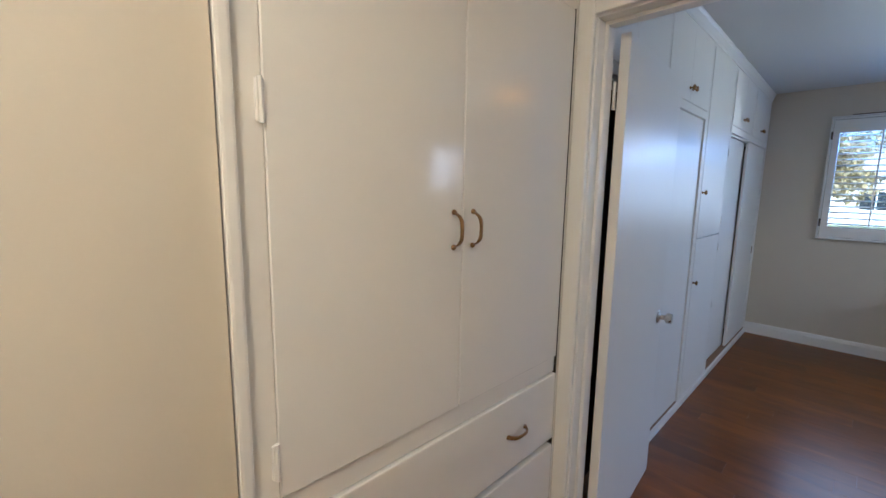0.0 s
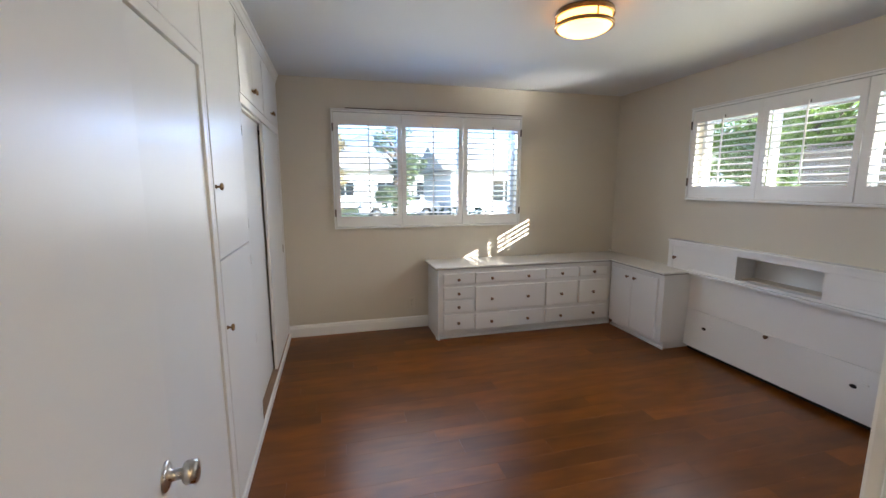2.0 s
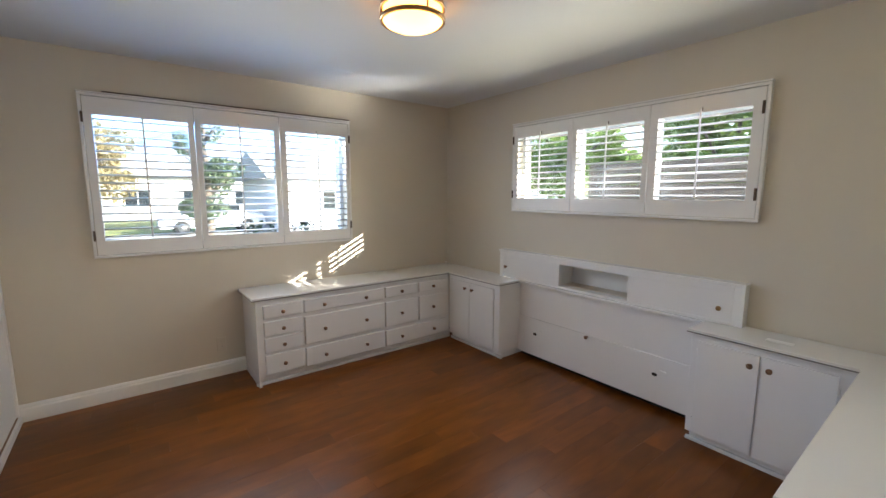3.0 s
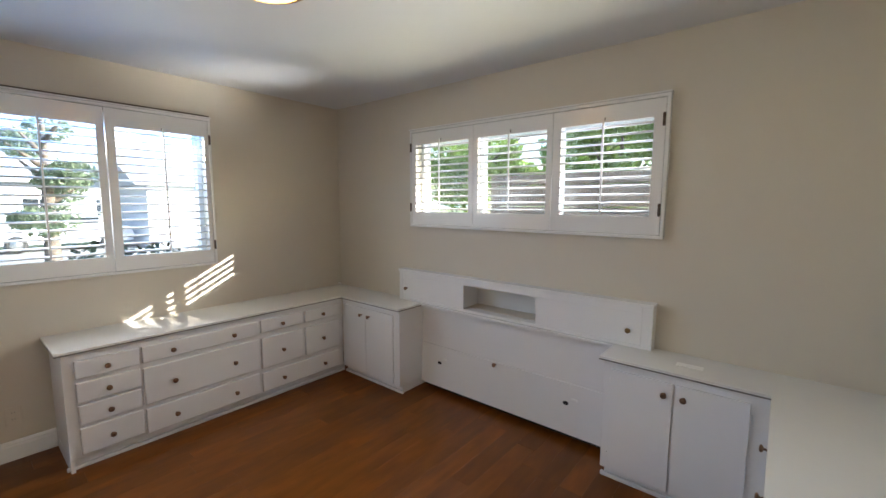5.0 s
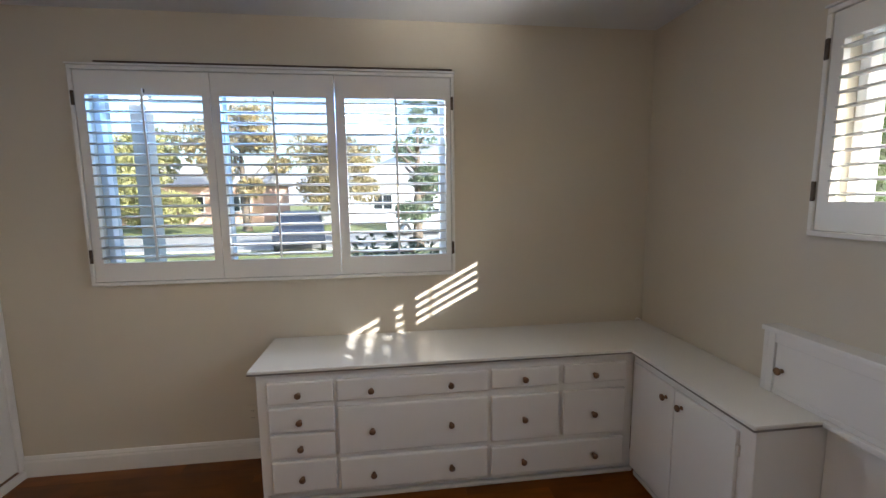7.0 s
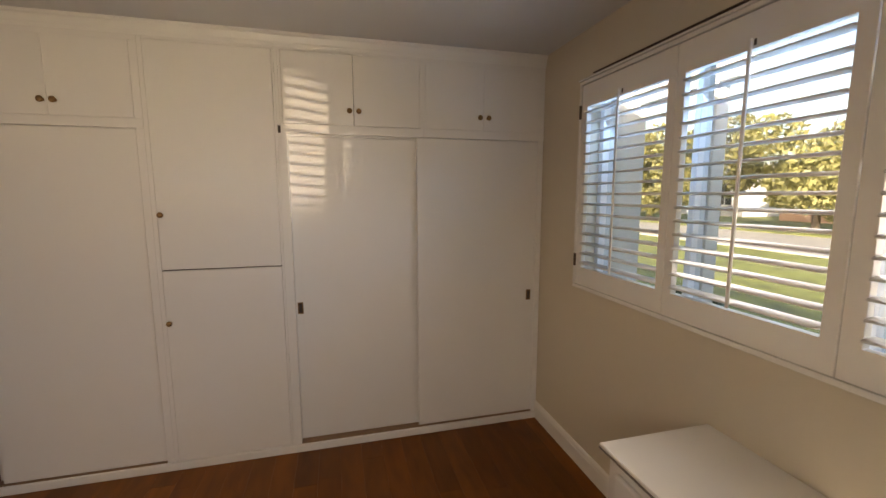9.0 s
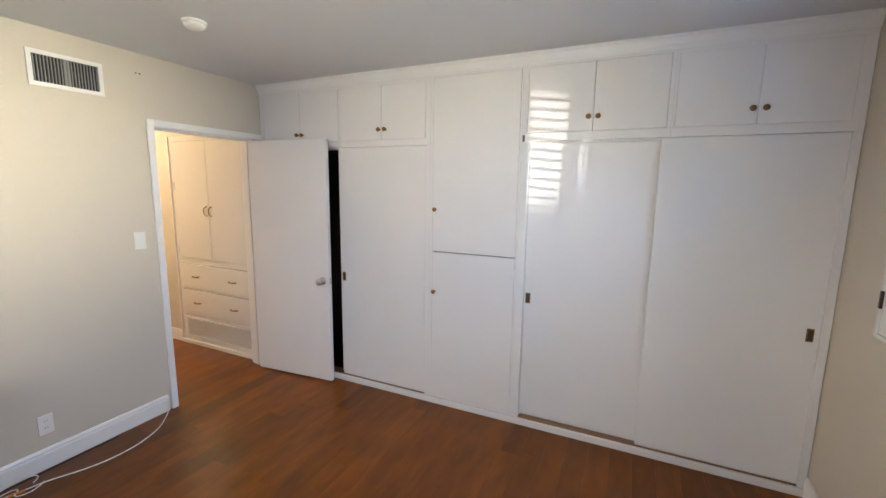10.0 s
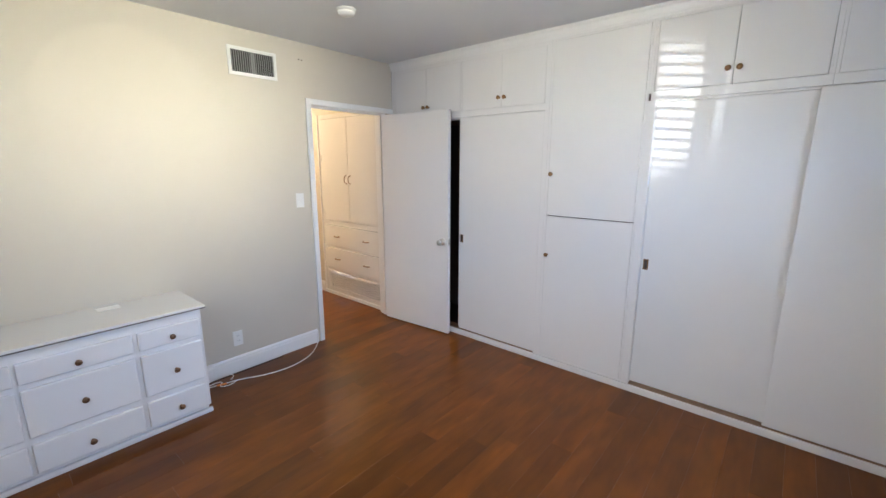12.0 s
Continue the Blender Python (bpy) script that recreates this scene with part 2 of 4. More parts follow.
def part(name, bm, mat, parent=None, label="", smooth=False):
    """Links a bmesh, given in the place's metres, as one mesh object under a thing or part."""
    mesh = bpy.data.meshes.new(name)
    base = ORIGIN.get(parent, Vector())
    bmesh.ops.translate(bm, verts=bm.verts, vec=-base)
    bmesh.ops.recalc_face_normals(bm, faces=bm.faces)
    bm.to_mesh(mesh)
    bm.free()
    mesh.materials.append(mat)
    if smooth:
        for p in mesh.polygons:
            p.use_smooth = True
    ob = new(name, mesh)
    if parent is not None:
        ob.parent = parent
    ORIGIN[ob] = base
    if label:
        ob["label"] = label
    return ob


def add_box(bm, lo, hi, bevel=0.0, seg=1):
    """Adds a box with eased edges to bm."""
    t = bmesh.new()
    vs = [t.verts.new((x, y, z)) for x in (lo[0], hi[0]) for y in (lo[1], hi[1]) for z in (lo[2], hi[2])]
    for f in ((0, 1, 3, 2), (4, 6, 7, 5), (0, 4, 5, 1), (2, 3, 7, 6), (0, 2, 6, 4), (1, 5, 7, 3)):
        t.faces.new([vs[i] for i in f])
    if bevel:
        bmesh.ops.bevel(t, geom=t.edges, offset=bevel, segments=seg, affect="EDGES", profile=0.6)
    mesh = bpy.data.meshes.new("scratch")
    t.to_mesh(mesh)
    t.free()
    bm.from_mesh(mesh)
    bpy.data.meshes.remove(mesh)


def add_ring(bm, put, outer, inner, d0, d1):
    """A flat frame in one piece: outer and inner are (a0, a1, z0, z1); put(a, d, z) gives the place."""
    rings = []
    for rect in (outer, inner):
        a0, a1, z0, z1 = rect
        for d in (d0, d1):
            rings.append([bm.verts.new(put(a, d, z)) for a, z in ((a0, z0), (a1, z0), (a1, z1), (a0, z1))])
    of, ob, inf, inb = rings
    for p, q in ((of, ob), (ob, inb), (inb, inf), (inf, of)):
        for k in range(4):
            bm.faces.new((p[k], p[(k + 1) % 4], q[(k + 1) % 4], q[k]))


def box(name, lo, hi, mat, parent=None, bevel=0.0, seg=1, label=""):
    bm = bmesh.new()
    add_box(bm, lo, hi, bevel, seg)
    return part(name, bm, mat, parent, label)


def boxes(name, list_of, mat, parent=None, bevel=0.0, label=""):
    bm = bmesh.new()
    for lo, hi in list_of:
        add_box(bm, lo, hi, bevel)
    return part(name, bm, mat, parent, label)


def add_turned(bm, base, axis, profile, steps=20):
    """A turned shape: profile of (distance along the axis, radius)."""
    ax = Vector(axis).normalized()
    side = ax.orthogonal().normalized()
    up = ax.cross(side)
    rings = []
    for d, r in profile:
        rings.append([bm.verts.new(Vector(base) + ax * d + (side * math.cos(a) + up * math.sin(a)) * max(r, 1e-4))
                      for a in (2 * math.pi * k / steps for k in range(steps))])
    for a, b in zip(rings, rings[1:]):
        for k in range(steps):
            bm.faces.new((a[k], a[(k + 1) % steps], b[(k + 1) % steps], b[k]))
    bm.faces.new(rings[0])
    bm.faces.new(list(reversed(rings[-1])))


def turned(name, base, axis, profile, mat, parent=None, steps=20, label=""):
    bm = bmesh.new()
    add_turned(bm, base, axis, profile, steps)
    ob = part(name, bm, mat, parent, label, smooth=True)
    return ob


def profile_run(name, start, end, out, points, mat, parent=None, label=""):
    """A moulding from start to end; points are (outwards, up) of its section."""
    bm = bmesh.new()
    s, e, o = Vector(start), Vector(end), Vector(out)
    rows = [[bm.verts.new(p + o * a + Vector((0, 0, b))) for a, b in points] for p in (s, e)]
    n = len(points)
    for k in range(n):
        bm.faces.new((rows[0][k], rows[0][(k + 1) % n], rows[1][(k + 1) % n], rows[1][k]))
    bm.faces.new(rows[0])
    bm.faces.new(list(reversed(rows[1])))
    return part(name, bm, mat, parent, label)


def tube(name, points, radius, mat, parent=None, label="", steps=8):
    """A bent round bar or cable through points, as a mesh."""
    cu = bpy.data.curves.new(name, "CURVE")
    cu.dimensions = "3D"
    sp = cu.splines.new("NURBS")
    sp.points.add(len(points) - 1)
    base = ORIGIN.get(parent, Vector())
    for p, q in zip(sp.points, points):
        p.co = (*(Vector(q) - base), 1)
    sp.use_endpoint_u = True
    sp.order_u = 3
    sp.resolution_u = 6
    cu.bevel_depth = radius
    cu.bevel_resolution = 2
    cu.use_fill_caps = True
    tmp = bpy.data.objects.new("scratch", cu)
    mesh = bpy.data.meshes.new_from_object(tmp)
    bpy.data.objects.remove(tmp)
    mesh.materials.clear()
    mesh.materials.append(mat)
    for p in mesh.polygons:
        p.use_smooth = True
    ob = new(name, mesh)
    if parent is not None:
        ob.parent = parent
    ORIGIN[ob] = base
    if label:
        ob["label"] = label
    return ob


KNOB = [(0.0, 0.009), (0.003, 0.009), (0.006, 0.005), (0.014, 0.005), (0.017, 0.012), (0.021, 0.0155), (0.025, 0.0155), (0.029, 0.011), (0.030, 0.0)]


def knob(at, axis, parent, mat=None):
    return turned("knob", at, axis, KNOB, mat or ANTIQUE, parent, 16, "small round aged brass knob")


# ---- floor, ceiling and walls ----
def structure(name, lo, hi, mat, label):
    ob = box(name, lo, hi, mat)
    return tagged(ob, label, "", "", "structure")


HX1, HY0 = 1.30, -2.75   # hall: far side and end
floor = tagged(box("floor", (-0.75, HY0 - 0.1, -0.12), (W, D, -0.012), SUBFLOOR), "reddish brown stained hardwood floor of wide boards", "floor", "", "structure")
ceiling = tagged(box("ceiling", (-0.75, -0.06, H), (W + WT, D + WT, H + 0.1), CEIL), "smooth off-white painted bedroom ceiling", "ceiling", "", "structure")
tagged(box("ceiling_hall", (-0.75, HY0 - 0.1, H), (HX1 + 0.1, -0.06, H + 0.1), CEIL), "off-white painted hall ceiling", "ceiling", "", "structure")


def wall_with_holes(name, axis, lo, hi, holes, mat, label):
    """A wall slab between lo and hi with rectangular holes (a0, a1, z0, z1) along its length."""
    bm = bmesh.new()
    k = 0 if axis == "x" else 1
    cuts = sorted({lo[k], hi[k], *[h[0] for h in holes], *[h[1] for h in holes]})
    for a, b in zip(cuts, cuts[1:]):
        zs = sorted((h[2], h[3]) for h in holes if h[0] <= a + 1e-6 and h[1] >= b - 1e-6)
        z = lo[2]
        for z0, z1 in zs + [(hi[2], hi[2])]:
            if z0 - z > 1e-5:
                p, q = list(lo), list(hi)
                p[k], q[k], p[2], q[2] = a, b, z, z0
                add_box(bm, p, q)
            z = z1
    ob = part(name, bm, mat)
    return tagged(ob, label, "wall", "", "structure")


A_HOLE = (0.50, 2.375, 1.10, 2.15)
B_HOLE = (1.005, 2.885, 1.39, 2.12)
wall_with_holes("wall_north", "x", (-0.75, D, -0.1), (W + WT, D + WT, H), [A_HOLE], WALL, "greige painted wall around the long shuttered window")
NICHE = (1.05, 2.97, 0.745, 0.935)
wall_with_holes("wall_east", "y", (W, -0.12, -0.1), (W + WT, D, H), [B_HOLE, NICHE], WALL, "greige painted wall above the built-in headboard")
box("wall_back_board", (W + 0.145, 1.0, 0.7), (W + 0.158, 3.0, 0.98), TRIM, None)
tagged(bpy.data.objects["wall_back_board"], "white painted back of the headboard recess", "panel", "", "structure")
DOOR_X0, DOOR_X1, DOOR_H = 0.105, 0.885, 2.015
wall_with_holes("wall_south", "x", (0.0, -0.12, -0.1), (W, 0.0, H), [(DOOR_X0 - 0.02, DOOR_X1 + 0.02, -0.1, DOOR_H + 0.02)], WALL, "greige painted wall with the bedroom doorway")
# hall shell and the closed back of the closets
wall_with_holes("wall_hall_west", "y", (-0.04, HY0, -0.1), (0.035, -0.12, H), [(-1.215, -0.12, -0.1, 2.09)], WALL, "warm beige painted hall wall around the linen cupboard")
structure("wall_hall_east", (HX1, HY0, -0.1), (HX1 + 0.1, -0.12, H), WALL, "warm beige painted hall wall")
structure("wall_hall_south", (-0.04, HY0 - 0.1, -0.1), (HX1 + 0.1, HY0, H), WALL, "warm beige painted end wall of the hall")
structure("wall_closet_back", (-0.75, -1.3, -0.1), (-0.65, D, H), CLOSET_SHADE, "closet back wall, its unlit shade put into the dark colour")
structure("wall_closet_side", (-0.65, -0.12, -0.1), (-0.02, -0.02, H), CLOSET_SHADE, "closet side wall, its unlit shade put into the dark colour")


def floor_boards():
    """Boards of 127 mm laid across the room, each its own piece with eased long edges."""
    rng = random.Random(7)
    wid, gap = 0.127, 0.0003
    y = HY0
    row = 0
    while y < D:
        x_lo, x_hi = (0.0, W) if y > -0.06 else (0.03, HX1)
        x = x_lo - rng.uniform(0, 1.1)
        y1 = min(y + wid, D)
        while x < x_hi:
            ln = rng.choice((0.55, 0.8, 1.0, 1.2, 1.45)) * rng.uniform(0.9, 1.1)
            a, b = max(x, x_lo), min(x + ln, x_hi)
            x += ln
            if b - a < 0.03:
                continue
            bm = bmesh.new()
            e = 0.0004
            z0, z1, dz = -0.012, 0.0, rng.uniform(-0.0004, 0.0)
            cx, cy = (a + b) / 2, (y + y1) / 2
            hx, hy = (b - a) / 2 - gap / 2, (y1 - y) / 2 - gap / 2
            low = [bm.verts.new(v) for v in ((-hx, -hy, z0), (hx, -hy, z0), (hx, hy, z0), (-hx, hy, z0))]
            mid = [bm.verts.new(v) for v in ((-hx, -hy, z1 - e), (hx, -hy, z1 - e), (hx, hy, z1 - e), (-hx, hy, z1 - e))]
            top = [bm.verts.new(v) for v in ((-hx + e, -hy + e, z1), (hx - e, -hy + e, z1), (hx - e, hy - e, z1), (-hx + e, hy - e, z1))]
            for p, q in ((low, mid), (mid, top)):
                for k in range(4):
                    bm.faces.new((p[k], p[(k + 1) % 4], q[(k + 1) % 4], q[k]))
            bm.faces.new(top)
            mesh = bpy.data.meshes.new("floor_board")
            bm.to_mesh(mesh)
            bm.free()
            mesh.materials.append(FLOORW)
            ob = new("floor_board", mesh)
            ob.location = (cx, cy, dz)
            ob.parent = floor
        y += wid
        row += 1


BASE_SECTION = [(0.0, 0.0), (0.015, 0.0), (0.015, 0.085), (0.011, 0.098), (0.013, 0.104), (0.006, 0.118), (0.0, 0.12)]


def baseboard(start, end, out):
    return tagged(profile_run("baseboard", start, end, out, BASE_SECTION, TRIM), "white moulded baseboard along the wall", "baseboard", "", "structure")


baseboard((0.0, D, 0), (1.395, D, 0), (0, -1, 0))
baseboard((0.955, 0, 0), (1.998, 0, 0), (0, 1, 0))
baseboard((0.035, HY0, 0), (0.035, -1.22, 0), (1, 0, 0))
baseboard((HX1, HY0, 0), (HX1, -0.12, 0), (-1, 0, 0))
baseboard((0.929, -0.12, 0), (HX1, -0.12, 0), (0, -1, 0))


# ---- doorway and door ----
def doorway():
    x0, x1, h = DOOR_X0, DOOR_X1, DOOR_H
    t = thing("door_1", (0.5, -0.06, 0), "white painted door frame of the bedroom doorway", "door frame", "", "structure")
    box("jamb", (x0 - 0.02, -0.122, 0), (x0, 0.002, h), TRIM, t, 0.002)
    box("jamb", (x1, -0.122, 0), (x1 + 0.02, 0.002, h), TRIM, t, 0.002)
    box("head_jamb", (x0 - 0.02, -0.122, h), (x1 + 0.02, 0.002, h + 0.02), TRIM, t, 0.002)
    box("stop", (x0, -0.075, 0), (x0 + 0.012, -0.04, h - 0.012), TRIM, t, 0.002)
    box("stop", (x1 - 0.012, -0.075, 0), (x1, -0.04, h - 0.012), TRIM, t, 0.002)
    box("head_stop", (x0, -0.075, h - 0.012), (x1, -0.04, h), TRIM, t, 0.002)
    # casings, hall side and room side
    box("casing", (0.045, -0.142, 0), (x0 - 0.006, -0.122, h + 0.075), TRIM, t, 0.005, 2)
    box("casing", (x1 + 0.006, -0.142, 0), (x1 + 0.042, -0.122, h + 0.075), TRIM, t, 0.007, 3)
    box("head_casing", (x0 - 0.006, -0.142, h + 0.006), (x1 + 0.006, -0.122, h + 0.075), TRIM, t, 0.005, 2)
    box("casing", (x1 + 0.006, 0.002, 0), (x1 + 0.05, 0.018, h + 0.05), TRIM, t, 0.004, 2)
    box("head_casing", (0.004, 0.002, h + 0.006), (x1 + 0.006, 0.018, h + 0.05), TRIM, t, 0.004, 2)
    box("strike_plate", (x1 - 0.0015, -0.032, 0.84), (x1 + 0.001, -0.006, 0.90), NICKEL, t)


doorway()


def door_leaf():
    """A flush door swung back against the closet."""
    t = thing("bedroom_door", (0, 0, 0), "white painted flush wooden door, swung open against the closet", "door")
    ln, hh = 0.775, 2.0
    box("leaf", (0.003, -0.036, 0.012), (ln, -0.001, hh), GLOSS, t, 0.002)
    prof = [(0.0, 0.032), (0.004, 0.032), (0.008, 0.026), (0.010, 0.013), (0.032, 0.012), (0.036, 0.022), (0.042, 0.026), (0.060, 0.025), (0.064, 0.019), (0.065, 0.0)]
    for yy, ax in ((-0.036, (0, -1, 0)), (-0.001, (0, 1, 0))):
        p = prof if ax[1] < 0 else [(d * 0.55, r) for d, r in prof]
        turned("door_knob", (ln - 0.06, yy, 0.872), ax, p, NICKEL, t, 24, "brushed nickel door knob")
    box("latch_plate", (ln - 0.0005, -0.031, 0.845), (ln + 0.001, -0.006, 0.90), NICKEL, t)
    for z in (0.22, 1.80):
        hg = bmesh.new()
        add_turned(hg, (-0.002, 0.006, z - 0.045), (0, 0, 1), [(0.0, 0.006), (0.09, 0.006)], 10)
        part("hinge", hg, TRIM, t, "painted butt hinge")
    t.matrix_world = pose(DOOR_X0 + 0.012, 0.012, 0, 0, 0, 94.5)


door_leaf()


# ---- the closet wall ----
def frame_piece(name, y0, y1, z0, z1, parent, x1=0.0, mat=None):
    return box(name, (-0.022, y0, z0), (x1, y1, z1), mat or GLOSS, parent, 0.0015)


def cupboard_door(y0, y1, z0, z1, parent, knob_at=None, hinge_y=None, proud=0.003, gap=0.0015):
    """A flush inset door with its knob and small painted hinges."""
    d = box("door", (-0.018, y0 + gap, z0 + gap), (proud, y1 - gap, z1 - gap), GLOSS, parent, 0.0025)
    if knob_at:
        knob((proud, *knob_at), (1, 0, 0), d, BRASS)
    if hinge_y is not None:
        n = (z0 + 0.06, z1 - 0.06) if z1 - z0 < 1 else (z0 + 0.1, (z0 + z1) / 2, z1 - 0.1)
        for z in n:
            box("hinge", (proud - 0.001, hinge_y - 0.006, z - 0.028), (proud + 0.004, hinge_y + 0.006, z + 0.028), GLOSS, d, 0.002)
    return d


def overhead_cupboard(y0, y1, z0, z1, knobs, hinges, right):
    t = thing("overhead_cupboard", (0, (y0 + y1) / 2, z0 - 0.05), "glossy white overhead cupboard with a pair of flush doors", "cupboard", "overhead cupboards")
    ym = (y0 + y1) / 2
    frame_piece("rail", y0 - 0.0145, y1 + right, z1, 2.45, t)
    frame_piece("rail", y0 - 0.0145, y1 + right, 1.937, z0, t)
    frame_piece("stile", y0 - 0.0145, y0, z0, z1, t)
    frame_piece("stile", y1, y1 + right, z0, z1, t)
    boxes("body", [((-0.6, y0 - 0.013, 1.94), (-0.023, y1 + 0.013, 1.955)), ((-0.04, y0, z0), (-0.024, y1, z1))], CLOSET_SHADE, t)
    cupboard_door(y0, ym, z0, z1, t, (knobs[0], knobs[2]), y0 - 0.006 if hinges else None, gap=0.0015 if hinges else 0.0005)
    cupboard_door(ym, y1, z0, z1, t, (knobs[1], knobs[2]), y1 + 0.006 if hinges else None, gap=0.0015 if hinges else 0.0005)


overhead_cupboard(0.062, 0.845, 1.985, 2.372, (0.43, 0.482, 2.045), False, 0.0145)
overhead_cupboard(0.875, 1.612, 1.985, 2.372, (1.225, 1.277, 2.058), False, 0.0372)
overhead_cupboard(2.335, 3.118, 1.988, 2.385, (2.702, 2.755, 2.070), True, 0.0222)
overhead_cupboard(3.155, 3.900, 1.988, 2.375, (3.500, 3.556, 2.066), False, 0.0515)


def sliding_pull(at, parent):
    y, z, x = at
    p = box("pull", (x - 0.002, y - 0.016, z - 0.036), (x + 0.0025, y + 0.016, z + 0.036), BRASS, parent, 0.001, 1, "recessed brass pull")
    box("recess", (x + 0.002, y - 0.010, z - 0.029), (x + 0.0032, y + 0.010, z + 0.029), BRONZE, p)


def sliding_closet(y0, y1, panels, label):
    """A closet behind sliding panels; panels are (y0, y1, front face, pull y)."""
    t = thing("sliding_closet", (0, (y0 + y1) / 2, 0), label, "closet", "sliding closets")
    z0, z1 = 0.048, 1.937
    box("stile", (-0.09, y0 - 0.048 if y0 > 1 else y0 - 0.004, z0), (0.0, y0, z1), GLOSS, t, 0.0015)
    box("stile", (-0.09, y1, z0), (0.0, y1 + 0.038, z1), GLOSS, t, 0.0015)
    box("header", (-0.09, y0, z1), (-0.023, y1, z1 + 0.02), GLOSS, t)
    box("track", (-0.09, y0, 0.03), (-0.004, y1, 0.052), TRACK, t)
    box("head_track", (-0.09, y0, z1 - 0.012), (-0.022, y1, z1 - 0.0005), GLOSS, t)
    for a, b, face, py in panels:
        d = box("sliding_door", (face - 0.022, a, 0.056), (face, b, z1 - 0.004), GLOSS, t, 0.002)
        sliding_pull((py, 0.905, face), d)
    return t


sliding_closet(0.05, 1.612, [(0.835, 1.608, -0.010, 0.862), (0.80, 1.57, -0.045, 0.84)], "glossy white sliding closet, open beside the bedroom door")
sliding_closet(2.352, 3.912, [(2.352, 3.135, -0.046, 2.378), (3.100, 3.912, -0.010, 3.872)], "glossy white closet with two closed sliding doors")


def tall_cupboard():
    t = thing("tall_cupboard", (0, 1.98, 0), "glossy white tall cupboard with an upper and a lower door", "cupboard")
    y0, y1 = 1.672, 2.290
    frame_piece("stile", 1.650, y0, 0.048, 2.45, t)
    frame_piece("stile", y1, 2.3035, 0.048, 2.45, t)
    frame_piece("stile", 2.3037, 2.3203, 1.98, 2.45, t)
    frame_piece("rail", y0, y1, 2.385, 2.45, t)
    box("body", (-0.04, y0, 0.05), (-0.024, y1, 2.40), CLOSET_SHADE, t)
    cupboard_door(y0, y1, 1.180, 2.385, t, (1.695, 1.484), y1 + 0.006)
    cupboard_door(y0, y1, 0.050, 1.176, t, (1.692, 0.882), y1 + 0.006)


tall_cupboard()
# plinth strip, left stile and crown of the closet wall
tagged(box("trim_plinth", (-0.03, 0.02, 0.0), (0.012, D - 0.015, 0.046), TRIM, None, 0.004, 2), "white plinth strip under the closets", "trim", "", "structure")
tagged(box("trim_stile", (-0.022, 0.002, 0.046), (0.0, 0.046, 2.45), GLOSS), "white end stile of the closet wall", "trim", "", "structure")
tagged(profile_run("trim_crown", (0, 0.0, 2.40), (0, D, 2.40), (1, 0, 0), [(-0.02, 0.0), (0.004, 0.0), (0.006, 0.015), (0.010, 0.022), (0.018, 0.050), (0.026, 0.058), (0.026, H - 2.40), (-0.02, H - 2.40)], TRIM), "white crown moulding over the closets", "trim", "", "structure")


